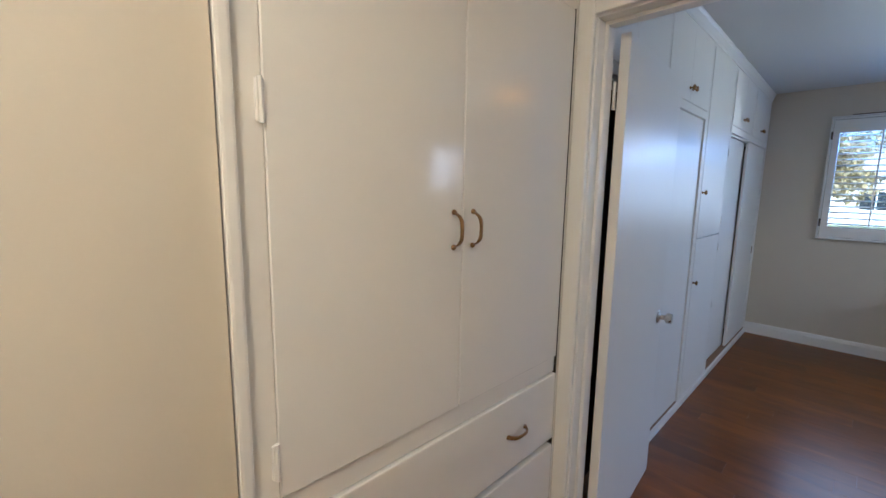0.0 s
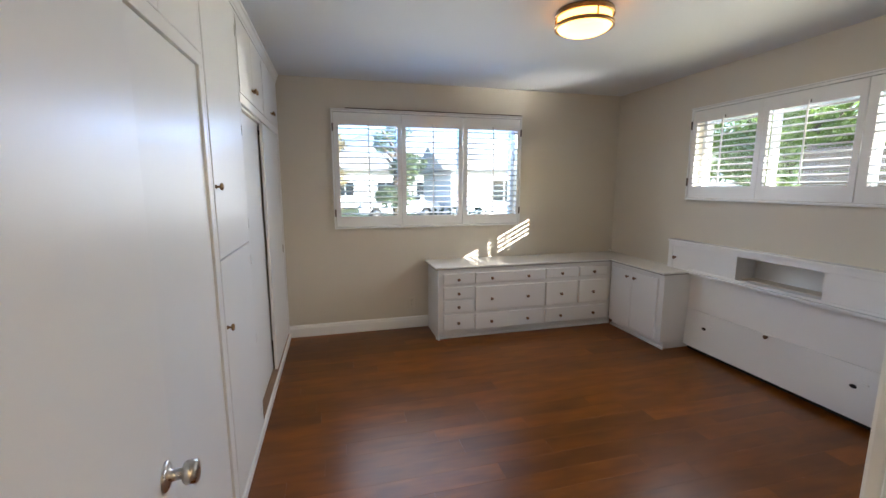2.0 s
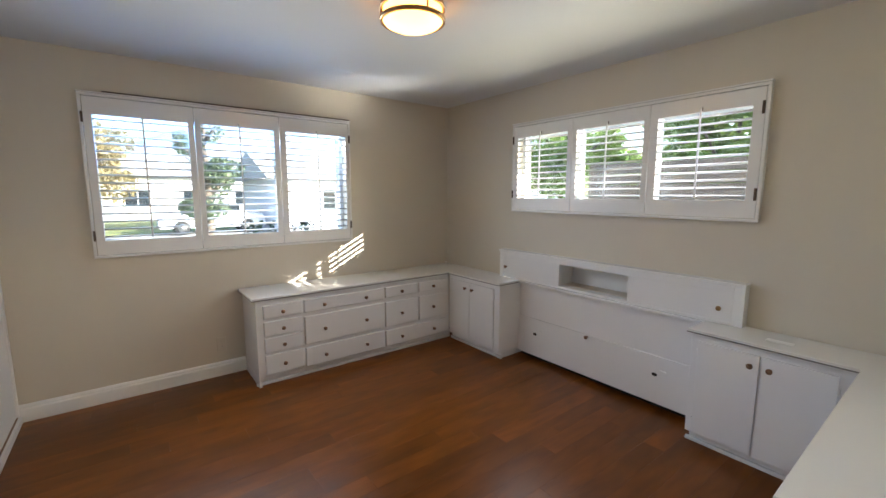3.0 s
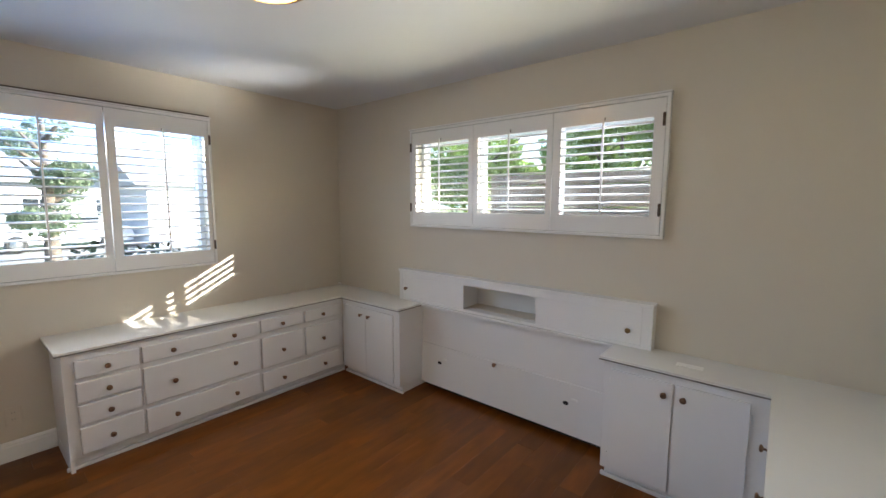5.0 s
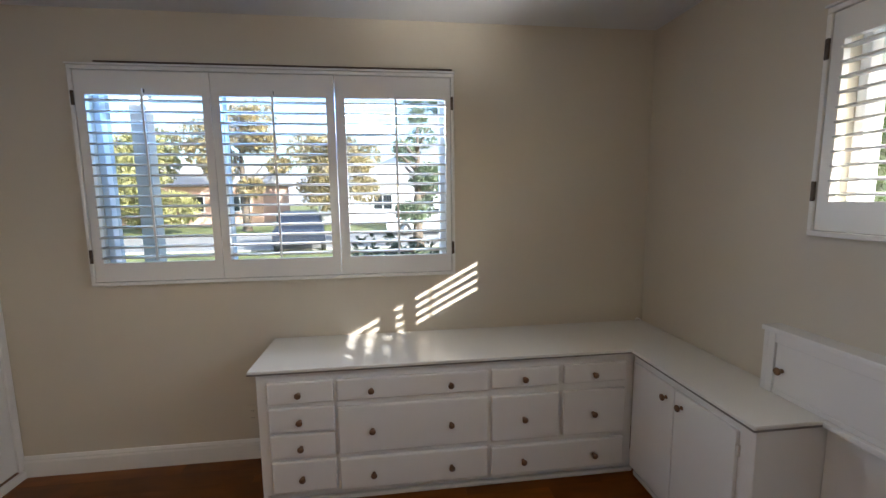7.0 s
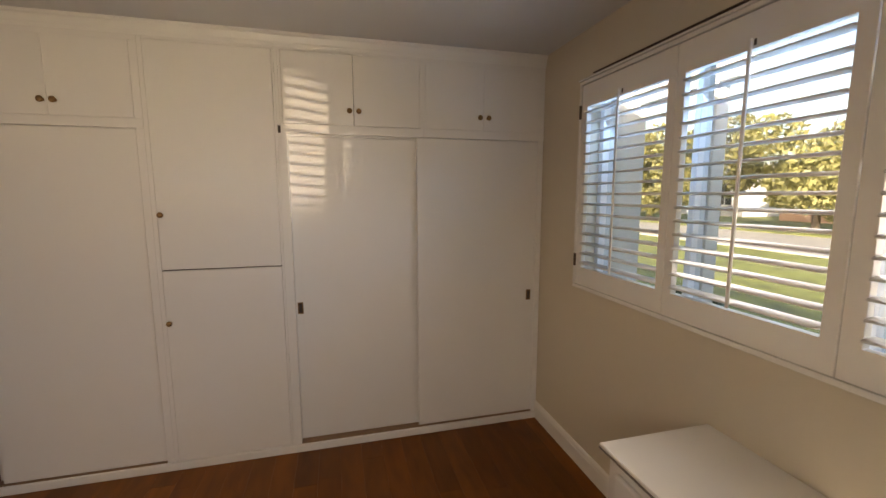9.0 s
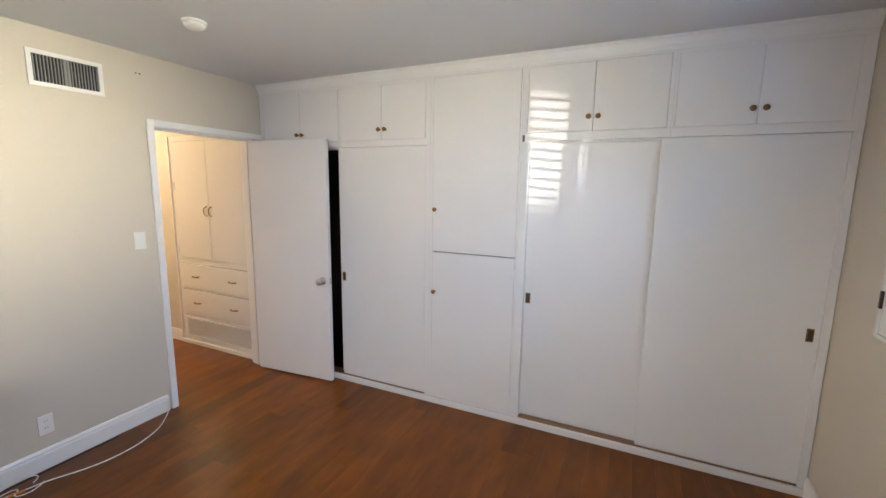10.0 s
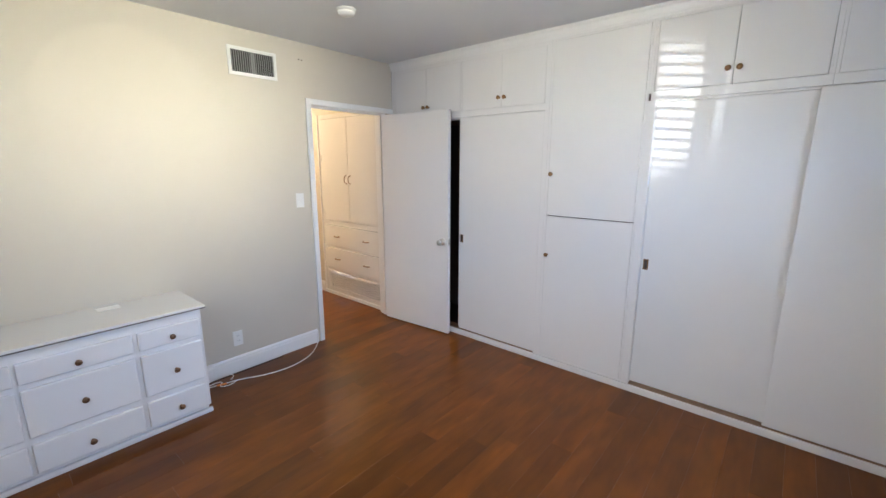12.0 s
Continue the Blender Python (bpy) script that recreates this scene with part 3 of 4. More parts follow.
# ---- shuttered windows ----
def shutter(name_label, along, wall, inward, a0, a1, z0, z1, panels, zs, n_louvers, tilt, hinges_at):
    """Plantation shutters in a frame on the wall. along: 'x' or 'y'; inward: +1 or -1 across the wall; panels: (aperture start, end, panel start, end)."""
    def pt(a, d, z):
        c = wall + inward * d
        return (a, c, z) if along == "x" else (c, a, z)

    def bx(name, aa, ab, da, db, za, zb, mat, parent, bevel=0.0, label=""):
        p, q = pt(aa, da, za), pt(ab, db, zb)
        lo = tuple(min(u, v) for u, v in zip(p, q))
        hi = tuple(max(u, v) for u, v in zip(p, q))
        return box(name, lo, hi, mat, parent, bevel, 1, label)

    t = thing("plantation_shutter", pt((a0 + a1) / 2, 0, z0), name_label, "shutter", "plantation shutters")
    f = 0.027
    bx("frame_rail", a0, a1, 0.0, 0.042, z1 - f * 0.7, z1, SHUT, t, 0.003)
    bx("frame_rail", a0, a1, 0.0, 0.042, z0, z0 + f * 0.7, SHUT, t, 0.003)
    bx("frame_stile", a0, a0 + f * 0.7, 0.0, 0.042, z0 + f * 0.7, z1 - f * 0.7, SHUT, t, 0.003)
    bx("frame_stile", a1 - f * 0.7, a1, 0.0, 0.042, z0 + f * 0.7, z1 - f * 0.7, SHUT, t, 0.003)
    bx("cap", a0 - 0.004, a1 + 0.004, 0.0, 0.050, z1 + 0.001, z1 + 0.010, SHUT, t, 0.002)
    za, zb = zs
    pz0, pz1 = z0 + f * 0.7 + 0.003, z1 - f * 0.7 - 0.004
    for s0, s1, p0, p1 in panels:
        d0, d1 = 0.008, 0.036
        bm = bmesh.new()
        add_ring(bm, pt, (p0, p1, pz0, pz1), (s0, s1, za, zb), d0, d1)
        bmesh.ops.recalc_face_normals(bm, faces=bm.faces)
        bmesh.ops.bevel(bm, geom=bm.edges, offset=0.0015, segments=1, affect="EDGES")
        pn = part("panel", bm, SHUT, t, "hinged white louvred panel")
        step = (zb - za) / n_louvers
        for k in range(n_louvers):
            zc = za + step * (k + 0.5)
            lv = bmesh.new()
            sec = []
            for j in range(12):
                a = 2 * math.pi * j / 12
                u, v = 0.0318 * math.cos(a), 0.0064 * math.sin(a)
                tl = tilt + radians(1.2) * math.sin(k * 2.3 + s0 * 9)
                sec.append((u * math.cos(tl) - v * math.sin(tl), u * math.sin(tl) + v * math.cos(tl)))
            rows = [[lv.verts.new(pt(aa, 0.020 + u, zc + v)) for u, v in sec] for aa in (s0 + 0.002, s1 - 0.002)]
            for j in range(12):
                lv.faces.new((rows[0][j], rows[0][(j + 1) % 12], rows[1][(j + 1) % 12], rows[1][j]))
            lv.faces.new(rows[0])
            lv.faces.new(list(reversed(rows[1])))
            part("louver", lv, SHUT, pn, "", True)
        mid = (s0 + s1) / 2
        bx("tilt_rod", mid - 0.0055, mid + 0.0055, 0.052, 0.062, za + 0.012, zb + 0.028, SHUT, pn, 0.002)
        bx("rod_notch", mid - 0.004, mid + 0.004, 0.036, 0.0375, zb + 0.010, zb + 0.030, BRONZE, pn)
    for a, zz in hinges_at:
        bx("hinge", a - 0.007, a + 0.007, 0.036, 0.046, zz - 0.036, zz + 0.036, BRONZE, t, 0.002, "dark bronze hinge")
    return t


shutter("white plantation shutters with open louvres on the long window", "x", D, -1, 0.467, 2.412, 1.066, 2.190,
        [(0.535, 1.090, 0.490, 1.131), (1.176, 1.716, 1.134, 1.760), (1.815, 2.362, 1.764, 2.390)], (1.188, 2.050), 16, radians(-3),
        [(0.482, 2.03), (0.482, 1.225), (2.399, 2.03), (2.399, 1.225)])
shutter("white plantation shutters with half-open louvres on the high window", "y", W, -1, 0.972, 2.917, 1.358, 2.150,
        [(1.052, 1.587, 0.994, 1.642), (1.685, 2.226, 1.646, 2.268), (2.314, 2.853, 2.271, 2.895)], (1.484, 2.030), 11, radians(-5),
        [(1.000, 2.012), (1.000, 1.52), (2.905, 2.012), (2.905, 1.52)])
tagged(box("curtain_rail", (0.60, D - 0.055, 2.201), (2.40, D - 0.044, 2.208), BRONZE, None, 0.002), "thin dark rail along the top of the shutter frame", "rail")


def window(name, along, wall, hole, mullions, label):
    """Sashes and glass in the outer half of the wall's opening."""
    a0, a1, z0, z1 = hole
    def bx(nm, aa, ab, d0, d1, zc, zd, mat, parent, bevel=0.0):
        if along == "x":
            return box(nm, (aa, wall + d0, zc), (ab, wall + d1, zd), mat, parent, bevel)
        return box(nm, (wall + d0, aa, zc), (wall + d1, ab, zd), mat, parent, bevel)
    at = ((a0 + a1) / 2, wall + 0.08, z0) if along == "x" else (wall + 0.08, (a0 + a1) / 2, z0)
    t = thing(name, at, label, "window", "", "structure")
    e = 0.001
    bx("window_frame", a0 + e, a0 + 0.035, 0.07, 0.15, z0 + e, z1 - e, SASH, t, 0.003)
    bx("window_frame", a1 - 0.035, a1 - e, 0.07, 0.15, z0 + e, z1 - e, SASH, t, 0.003)
    bx("window_head", a0 + 0.035, a1 - 0.035, 0.07, 0.15, z1 - 0.035, z1 - e, SASH, t, 0.003)
    bx("window_sill", a0 + 0.035, a1 - 0.035, 0.03, 0.19, z0 + e, z0 + 0.03, SASH, t, 0.003)
    edges = [a0 + 0.035, *mullions, a1 - 0.035]
    for m in mullions:
        bx("mullion", m - 0.016, m + 0.016, 0.08, 0.14, z0 + 0.03, z1 - 0.035, SASH, t, 0.003)
    for b0, b1 in zip(edges, edges[1:]):
        p = bx("pane", b0 + 0.004, b1 - 0.004, 0.108, 0.112, z0 + 0.031, z1 - 0.036, GLASS, t)
        p.visible_shadow = False


window("window_1", "x", D, A_HOLE, [1.132, 1.762], "pale painted sash window behind the shutters")
window("window_2", "y", W, B_HOLE, [1.645, 2.27], "pale painted sash window behind the shutters")


# ---- built-in drawers, cupboards and worktops ----
def drawer_front(lo, hi, out, knobs, parent):
    """A drawer front with a softly rounded lip and its knobs. out: unit direction that it faces."""
    d = box("drawer", lo, hi, SATIN, parent, 0.0085, 3)
    for k in knobs:
        knob(k, out, d)
    return d


def drawer_unit_north():
    t = thing("drawer_unit", (2.32, 3.72, 0), "white painted built-in unit of small and wide drawers", "drawers", "built-in drawers")
    fy = 3.502
    x0, x1, top = 1.395, 3.2935, CT - 0.021
    box("body", (x0, fy, 0.075), (x1, D - 0.016, top), SATIN, t, 0.002)
    box("side_foot", (x0, fy, 0.0), (x0 + 0.02, D - 0.016, 0.0745), SATIN, t)
    box("toe_kick", (x0 + 0.021, fy + 0.05, 0.0), (x1 + 0.05, D - 0.02, 0.0745), SATIN, t)
    box("shoe_moulding", (x0 - 0.014, fy + 0.028, 0.0), (x1 + 0.036, fy + 0.0495, 0.022), SATIN, t, 0.006, 2)
    f0, f1 = fy - 0.021, fy + 0.001
    for xa, xb, rows in ((1.446, 1.752, ((0.549, 0.657, 1), (0.408, 0.527, 1), (0.273, 0.394, 1), (0.095, 0.256, 1))),
                         (1.766, 2.506, ((0.549, 0.657, 2), (0.275, 0.517, 2), (0.085, 0.248, 2))),
                         (2.524, 2.880, ((0.556, 0.657, 1), (0.272, 0.515, 1))),
                         (2.903, 3.244, ((0.556, 0.657, 1), (0.272, 0.515, 1))),
                         (2.524, 3.244, ((0.085, 0.240, 3),))):
        for za, zb, kind in rows:
            zc = (za + zb) / 2 - 0.004
            xs = {1: [(xa + xb) / 2 - 0.008], 2: [1.931, 2.318], 3: [2.692, 3.075]}[kind]
            drawer_front((xa, f0, za), (xb, f1, zb), (0, -1, 0), [(x, f0, zc) for x in xs], t)


drawer_unit_north()


def drawer_unit_south():
    t = thing("drawer_unit", (2.65, 0.2, 0), "white painted low drawer unit beside the doorway wall", "drawers", "built-in drawers")
    fy = 0.422
    x0, x1, top = 2.0, 3.3215, CT - 0.021
    box("body", (x0, 0.002, 0.06), (x1, fy, top), SATIN, t, 0.002)
    box("toe_kick", (x0 + 0.006, 0.004, 0.0), (x1 + 0.05, fy - 0.03, 0.0595), SATIN, t)
    box("shoe_moulding", (x0 - 0.012, fy - 0.0295, 0.0), (x1 + 0.036, fy - 0.008, 0.03), SATIN, t, 0.007, 2)
    f0, f1 = fy - 0.001, fy + 0.021
    for xa, xb, kx in ((2.816, 3.276, 3.06), (2.350, 2.800, 2.581), (2.016, 2.328, 2.168)):
        for za, zb in ((0.537, 0.645), (0.258, 0.508), (0.066, 0.222)):
            drawer_front((xa, f0, za), (xb, f1, zb), (0, 1, 0), [(kx, f1, (za + zb) / 2 - 0.008)], t)


drawer_unit_south()


def wing(y0, y1, face, doors, label, flip):
    """A shallow cupboard that turns the worktop along the east wall. doors: (y0, y1, knob y)."""
    t = thing("corner_cupboard", (3.45, (y0 + y1) / 2, 0), label, "cupboard", "corner cupboards")
    top = CT - 0.021
    box("body", (face, y0, 0.07), (W - 0.002, y1, top), SATIN, t, 0.002)
    box("toe_kick", (face + 0.045, y0 + (0.012 if not flip else 0.0), 0.0), (W - 0.002, y1 - (0.012 if flip else 0.0), 0.0695), SATIN, t)
    box("shoe_moulding", (face + 0.024, y0 - 0.006, 0.0), (face + 0.0445, y1 + 0.006, 0.024), SATIN, t, 0.006, 2)
    for a, b, ky in doors:
        d = box("door", (face - 0.016, a, 0.078), (face + 0.001, b, 0.655), SATIN, t, 0.004, 2)
        knob((face - 0.016, ky, 0.594), (-1, 0, 0), d)
        hy = a - 0.004 if ky > (a + b) / 2 else b + 0.004
        for z in (0.15, 0.58):
            box("hinge", (face - 0.012, hy - 0.004, z - 0.022), (face - 0.001, hy + 0.004, z + 0.022), SATIN, d, 0.001)


wing(2.765, 3.498, 3.294, [(2.832, 3.162, 3.114), (3.167, 3.478, 3.216)], "white painted corner cupboard with two plain doors", False)
wing(0.4225, 1.172, 3.322, [(0.515, 0.820, 0.779), (0.829, 1.132, 0.866)], "white painted corner cupboard with two plain doors", True)


def l_worktop(points, label, at):
    """One L-shaped slab with an eased edge and a darker underside strip."""
    t = thing("worktop", at, label, "worktop", "worktops")
    for nm, z0, z1, mat, inset in (("top", CT - 0.0142, CT, TOP, 0.0), ("edge_strip", CT - 0.0208, CT - 0.0144, EDGE, 0.003)):
        bm = bmesh.new()
        vs = [bm.verts.new((x, y, z0)) for x, y in points]
        f = bm.faces.new(vs)
        up = bmesh.ops.extrude_face_region(bm, geom=[f])
        bmesh.ops.translate(bm, verts=[g for g in up["geom"] if isinstance(g, bmesh.types.BMVert)], vec=(0, 0, z1 - z0))
        bmesh.ops.recalc_face_normals(bm, faces=bm.faces)
        if not inset:
            bmesh.ops.bevel(bm, geom=bm.edges, offset=0.003, segments=2, affect="EDGES")
        part(nm, bm, mat, t)


l_worktop([(1.365, 3.477), (3.262, 3.477), (3.262, 2.745), (W - 0.002, 2.745), (W - 0.002, D - 0.002), (1.365, D - 0.002)], "white glossy L-shaped worktop over the window drawers", (2.4, 3.7, CT))
l_worktop([(1.978, 0.002), (W - 0.002, 0.002), (W - 0.002, 1.192), (3.292, 1.192), (3.292, 0.448), (1.978, 0.448)], "white glossy L-shaped worktop over the low drawers", (2.6, 0.2, CT))


def headboard():
    """The built-in headboard: a shallow sliding-door shelf over a panelled back with a flap."""
    t = thing("headboard_unit", (3.58, 2.0, 0), "white painted built-in headboard with sliding cupboard doors", "headboard")
    fx, y0, y1, z1 = 3.540, 0.988, 3.012, 0.990
    box("top", (fx - 0.010, y0 - 0.004, z1 - 0.020), (W - 0.002, y1 + 0.004, z1), SATIN, t, 0.004, 2)
    box("end", (fx, y0, CT + 0.001), (W - 0.002, y0 + 0.02, z1 - 0.0205), SATIN, t, 0.002)
    box("end", (fx, y1 - 0.02, CT + 0.001), (W - 0.002, y1, z1 - 0.0205), SATIN, t, 0.002)
    box("stile", (fx + 0.0062, y0 + 0.0205, CT + 0.001), (fx + 0.018, 1.0465, z1 - 0.0205), SATIN, t, 0.0015)
    box("stile", (fx, 2.962, CT + 0.001), (fx + 0.018, y1 - 0.0205, z1 - 0.0205), SATIN, t, 0.0015)
    box("rail", (fx, 1.0455, 0.930), (fx + 0.018, 2.9615, z1 - 0.0205), SATIN, t, 0.002)
    box("ledge", (fx - 0.016, 1.194, CT - 0.021), (W - 0.004, 2.744, CT - 0.001), SATIN, t, 0.004, 2)
    box("shelf", (fx + 0.004, 1.0455, CT + 0.0005), (W + 0.14, 2.9615, 0.742), SATIN, t, 0.002)
    a = box("sliding_door", (fx + 0.006, 2.320, 0.7425), (fx + 0.016, 2.958, 0.9295), SATIN, t, 0.001)
    knob((fx + 0.006, 2.927, 0.826), (-1, 0, 0), a)
    b = box("sliding_door", (fx + 0.006, 1.047, 0.7425), (fx + 0.016, 1.712, 0.9295), SATIN, t, 0.001)
    knob((fx + 0.006, 1.115, 0.822), (-1, 0, 0), b, BRASS)
    box("divider", (fx + 0.019, 2.33, 0.7425), (W + 0.14, 2.345, 0.9295), SATIN, t)
    box("divider", (fx + 0.019, 1.66, 0.7425), (W + 0.14, 1.675, 0.9295), SATIN, t)
    box("back_panel", (3.571, 1.173, 0.3842), (3.600, 2.764, CT - 0.022), SATIN, t, 0.002)
    bm = bmesh.new()
    pts = [(3.590, 0.384), (3.566, 0.384), (3.548, 0.045), (3.572, 0.045)]
    rows = [[bm.verts.new((x, y, z)) for x, z in pts] for y in (1.175, 2.762)]
    for k in range(4):
        bm.faces.new((rows[0][k], rows[0][(k + 1) % 4], rows[1][(k + 1) % 4], rows[1][k]))
    bm.faces.new(rows[0])
    bm.faces.new(list(reversed(rows[1])))
    flap = part("flap", bm, SATIN, t, "hinged lower flap, leaning out a little")
    knob((3.565, 2.034, 0.368), (-1, 0, 0), flap)
    for y, z in ((2.565, 0.245), (1.482, 0.250)):
        hl = bmesh.new()
        x = 3.5475 + (z - 0.045) / 0.339 * 0.018
        add_turned(hl, (x + 0.009, y, z), (-1, 0, 0), [(0.0, 0.017), (0.0105, 0.017)], 18)
        for v in hl.verts:
            v.co.y = y + (v.co.y - y) * 1.15
            v.co.z = z + (v.co.z - z) * 0.75
        # dark disc on the flap stands for the shade in the hole
        part("cable_hole", hl, DARK, flap, "dark oval disc for the shade in a cable hole")
        box("latch", (x - 0.0045, y - 0.075, z + 0.03), (x + 0.006, y - 0.035, z + 0.042), TRIM, flap, 0.002)
    # near-black board puts the shade under and behind the flap into colour
    box("kick_shade", (3.60, 1.176, 0.0), (3.61, 2.76, 0.386), DARK, t)


headboard()


# ---- hall linen cupboard ----
def arched_pull(a, b, out, rise, parent):
    """A flat brass bow handle between two feet."""
    a, b, o = Vector(a), Vector(b), Vector(out)
    bm = bmesh.new()
    ax = (b - a).normalized()
    side = ax.cross(o)
    n = 14
    rows = []
    for k in range(n + 1):
        u = k / n
        c = a + (b - a) * u + o * (rise * (1 - (2 * u - 1) ** 4) + 0.003)
        w = 0.0055 + 0.002 * abs(2 * u - 1)
        rows.append([bm.verts.new(c + side * w * s + o * h) for s, h in ((-1, 0), (-0.6, 0.004), (0.6, 0.004), (1, 0), (0, -0.002))])
    for p, q in zip(rows, rows[1:]):
        for k in range(5):
            bm.faces.new((p[k], p[(k + 1) % 5], q[(k + 1) % 5], q[k]))
    bm.faces.new(rows[0])
    bm.faces.new(list(reversed(rows[-1])))
    for e in (a, b):
        add_turned(bm, e, out, [(0.0, 0.007), (0.004, 0.007), (0.005, 0.004), (0.008, 0.004)], 10)
    return part("pull", bm, BRASS, parent, "curved antique brass pull", True)


def linen_cupboard():
    t = thing("linen_cupboard", (0.0, -0.66, 0), "cream painted hall linen cupboard with tall doors over drawers", "cupboard")
    f = 0.050
    y0, y1 = -1.148, -0.165
    boxes("face_frame", [((0.0, -1.212, 0.0), (f - 0.004, y0, 2.088)), ((0.0, y1, 0.0), (f - 0.004, -0.123, 2.088)),
                         ((0.0, y0, 0.850), (f - 0.006, y1 - 0.006, 0.905)), ((0.0, y0, 2.04), (f - 0.004, y1, 2.088)),
                         ((0.0, y0, 0.575), (f - 0.018, y1, 0.600)), ((0.0, y0, 0.29), (f - 0.006, y1, 0.330)), ((0.0, y0, 0.0), (f - 0.006, y1, 0.075))], HALLP, t, 0.001)
    # dark strip stands proud, putting the gap's shade into colour
    box("seam", (f - 0.026, y1 - 0.0055, 0.08), (f + 0.0005, y1 - 0.0005, 2.04), DARK, t, 0.0, 1, "dark strip for the shade in the gap beside the door casing")
    box("plinth", (f - 0.004, -1.212, 0.0), (f + 0.010, -0.145, 0.040), TRIM, t, 0.004, 2)
    box("edge_moulding", (f - 0.004, -1.216, 0.041), (f + 0.007, -1.192, 2.088), HALLP, t, 0.006, 2)
    box("back", (-0.36, -1.2, 0.0), (-0.34, -0.13, 2.088), CLOSET_SHADE, t)
    ym = -0.668
    for a, b, ky in ((y0, ym, -0.702), (ym, y1, -0.632)):
        d = box("door", (f - 0.02, a + 0.001, 0.907), (f, b - (0.005 if b == y1 else 0.001), 2.038), HALLP, t, 0.002)
        arched_pull((f, ky, 1.338), (f, ky, 1.424), (1, 0, 0), 0.026, d)
        hy = y0 - 0.004
        for z in (0.985, 1.615) if a == y0 else ():
            hg = bmesh.new()
            add_box(hg, (f - 0.004, hy - 0.008, z - 0.034), (f + 0.004, hy + 0.006, z + 0.034), 0.002)
            add_turned(hg, (f + 0.003, hy, z - 0.036), (0, 0, 1), [(0.0, 0.004), (0.072, 0.004)], 8)
            part("hinge", hg, HALLP, d, "painted-over hinge")
    for za, zb, hz in ((0.600, 0.846, 0.722), (0.332, 0.575, 0.452)):
        d = box("drawer", (f - 0.02, y0 + 0.003, za), (f + 0.004, y1 - 0.005, zb), HALLP, t, 0.004, 2)
        for ky in (-0.925, -0.40):
            arched_pull((f + 0.004, ky - 0.045, hz), (f + 0.004, ky + 0.045, hz), (1, 0, 0), 0.022, d)
    g = boxes("vent_frame", [((f - 0.006, y0 + 0.01, 0.080), (f + 0.004, y1 - 0.01, 0.098)), ((f - 0.006, y0 + 0.01, 0.272), (f + 0.004, y1 - 0.01, 0.288)),
                             ((f - 0.006, y0 + 0.01, 0.098), (f + 0.004, y0 + 0.026, 0.272)), ((f - 0.006, y1 - 0.026, 0.098), (f + 0.004, y1 - 0.01, 0.272))], HALLP, t, 0.001, "painted return-air grille")
    for k in range(13):
        z = 0.104 + k * 0.0130
        bm = bmesh.new()
        add_box(bm, (f - 0.010, y0 + 0.026, z), (f + 0.001, y1 - 0.026, z + 0.006))
        part("slat", bm, HALLP, g)
    box("vent_back", (f - 0.03, y0 + 0.026, 0.098), (f - 0.026, y1 - 0.026, 0.272), DARK, g)


linen_cupboard()


# ---- ceiling light, detector, vent, switch, sockets, cable ----
def ceiling_light(x, y, z, label, lit):
    t = thing("ceiling_light", (x, y, z), label, "ceiling light", "ceiling lights")
    turned("pan", (x, y, z), (0, 0, -1), [(0.0, 0.160), (0.012, 0.160), (0.016, 0.152), (0.018, 0.02)], RINGM, t, 40)
    prof = [(0.016, 0.148), (0.085, 0.150), (0.098, 0.140), (0.112, 0.110), (0.122, 0.065), (0.126, 0.0)]
    turned("glass_shade", (x, y, z), (0, 0, -1), prof, lit, t, 40, "glowing amber frosted glass drum")
    for a, b in ((0.020, 0.030), (0.072, 0.090)):
        bm = bmesh.new()
        rings = []
        for d, r in ((a, 0.152), (a, 0.166), (b, 0.166), (b, 0.152)):
            rings.append([bm.verts.new((x + r * math.cos(q), y + r * math.sin(q), z - d)) for q in (2 * math.pi * k / 40 for k in range(40))])
        for p, q in zip(rings, rings[1:] + rings[:1]):
            for k in range(40):
                bm.faces.new((p[k], p[(k + 1) % 40], q[(k + 1) % 40], q[k]))
        part("ring", bm, RINGM, t, "antique gold metal ring", True)
    for k in range(3):
        q = 2 * math.pi * k / 3 + 0.4
        c = (x + 0.159 * math.cos(q), y + 0.159 * math.sin(q), z - 0.030)
        turned("post", c, (0, 0, -1), [(0.0, 0.005), (0.042, 0.005)], RINGM, t, 10)


ceiling_light(1.90, 2.05, H, "round flush ceiling light with glowing amber glass", GLOW)
ceiling_light(0.70, -2.05, H, "round flush hall ceiling light with glowing amber glass", HALLGLOW)

det = thing("smoke_detector", (1.147, 0.856, H), "small white round smoke detector on the ceiling", "smoke detector")
turned("base", (1.147, 0.856, H), (0, 0, -1), [(0.0, 0.058), (0.012, 0.058), (0.013, 0.05)], PLASTIC, det, 28)
turned("cover", (1.147, 0.856, H), (0, 0, -1), [(0.013, 0.052), (0.028, 0.048), (0.036, 0.038), (0.038, 0.0)], PLASTIC, det, 28)


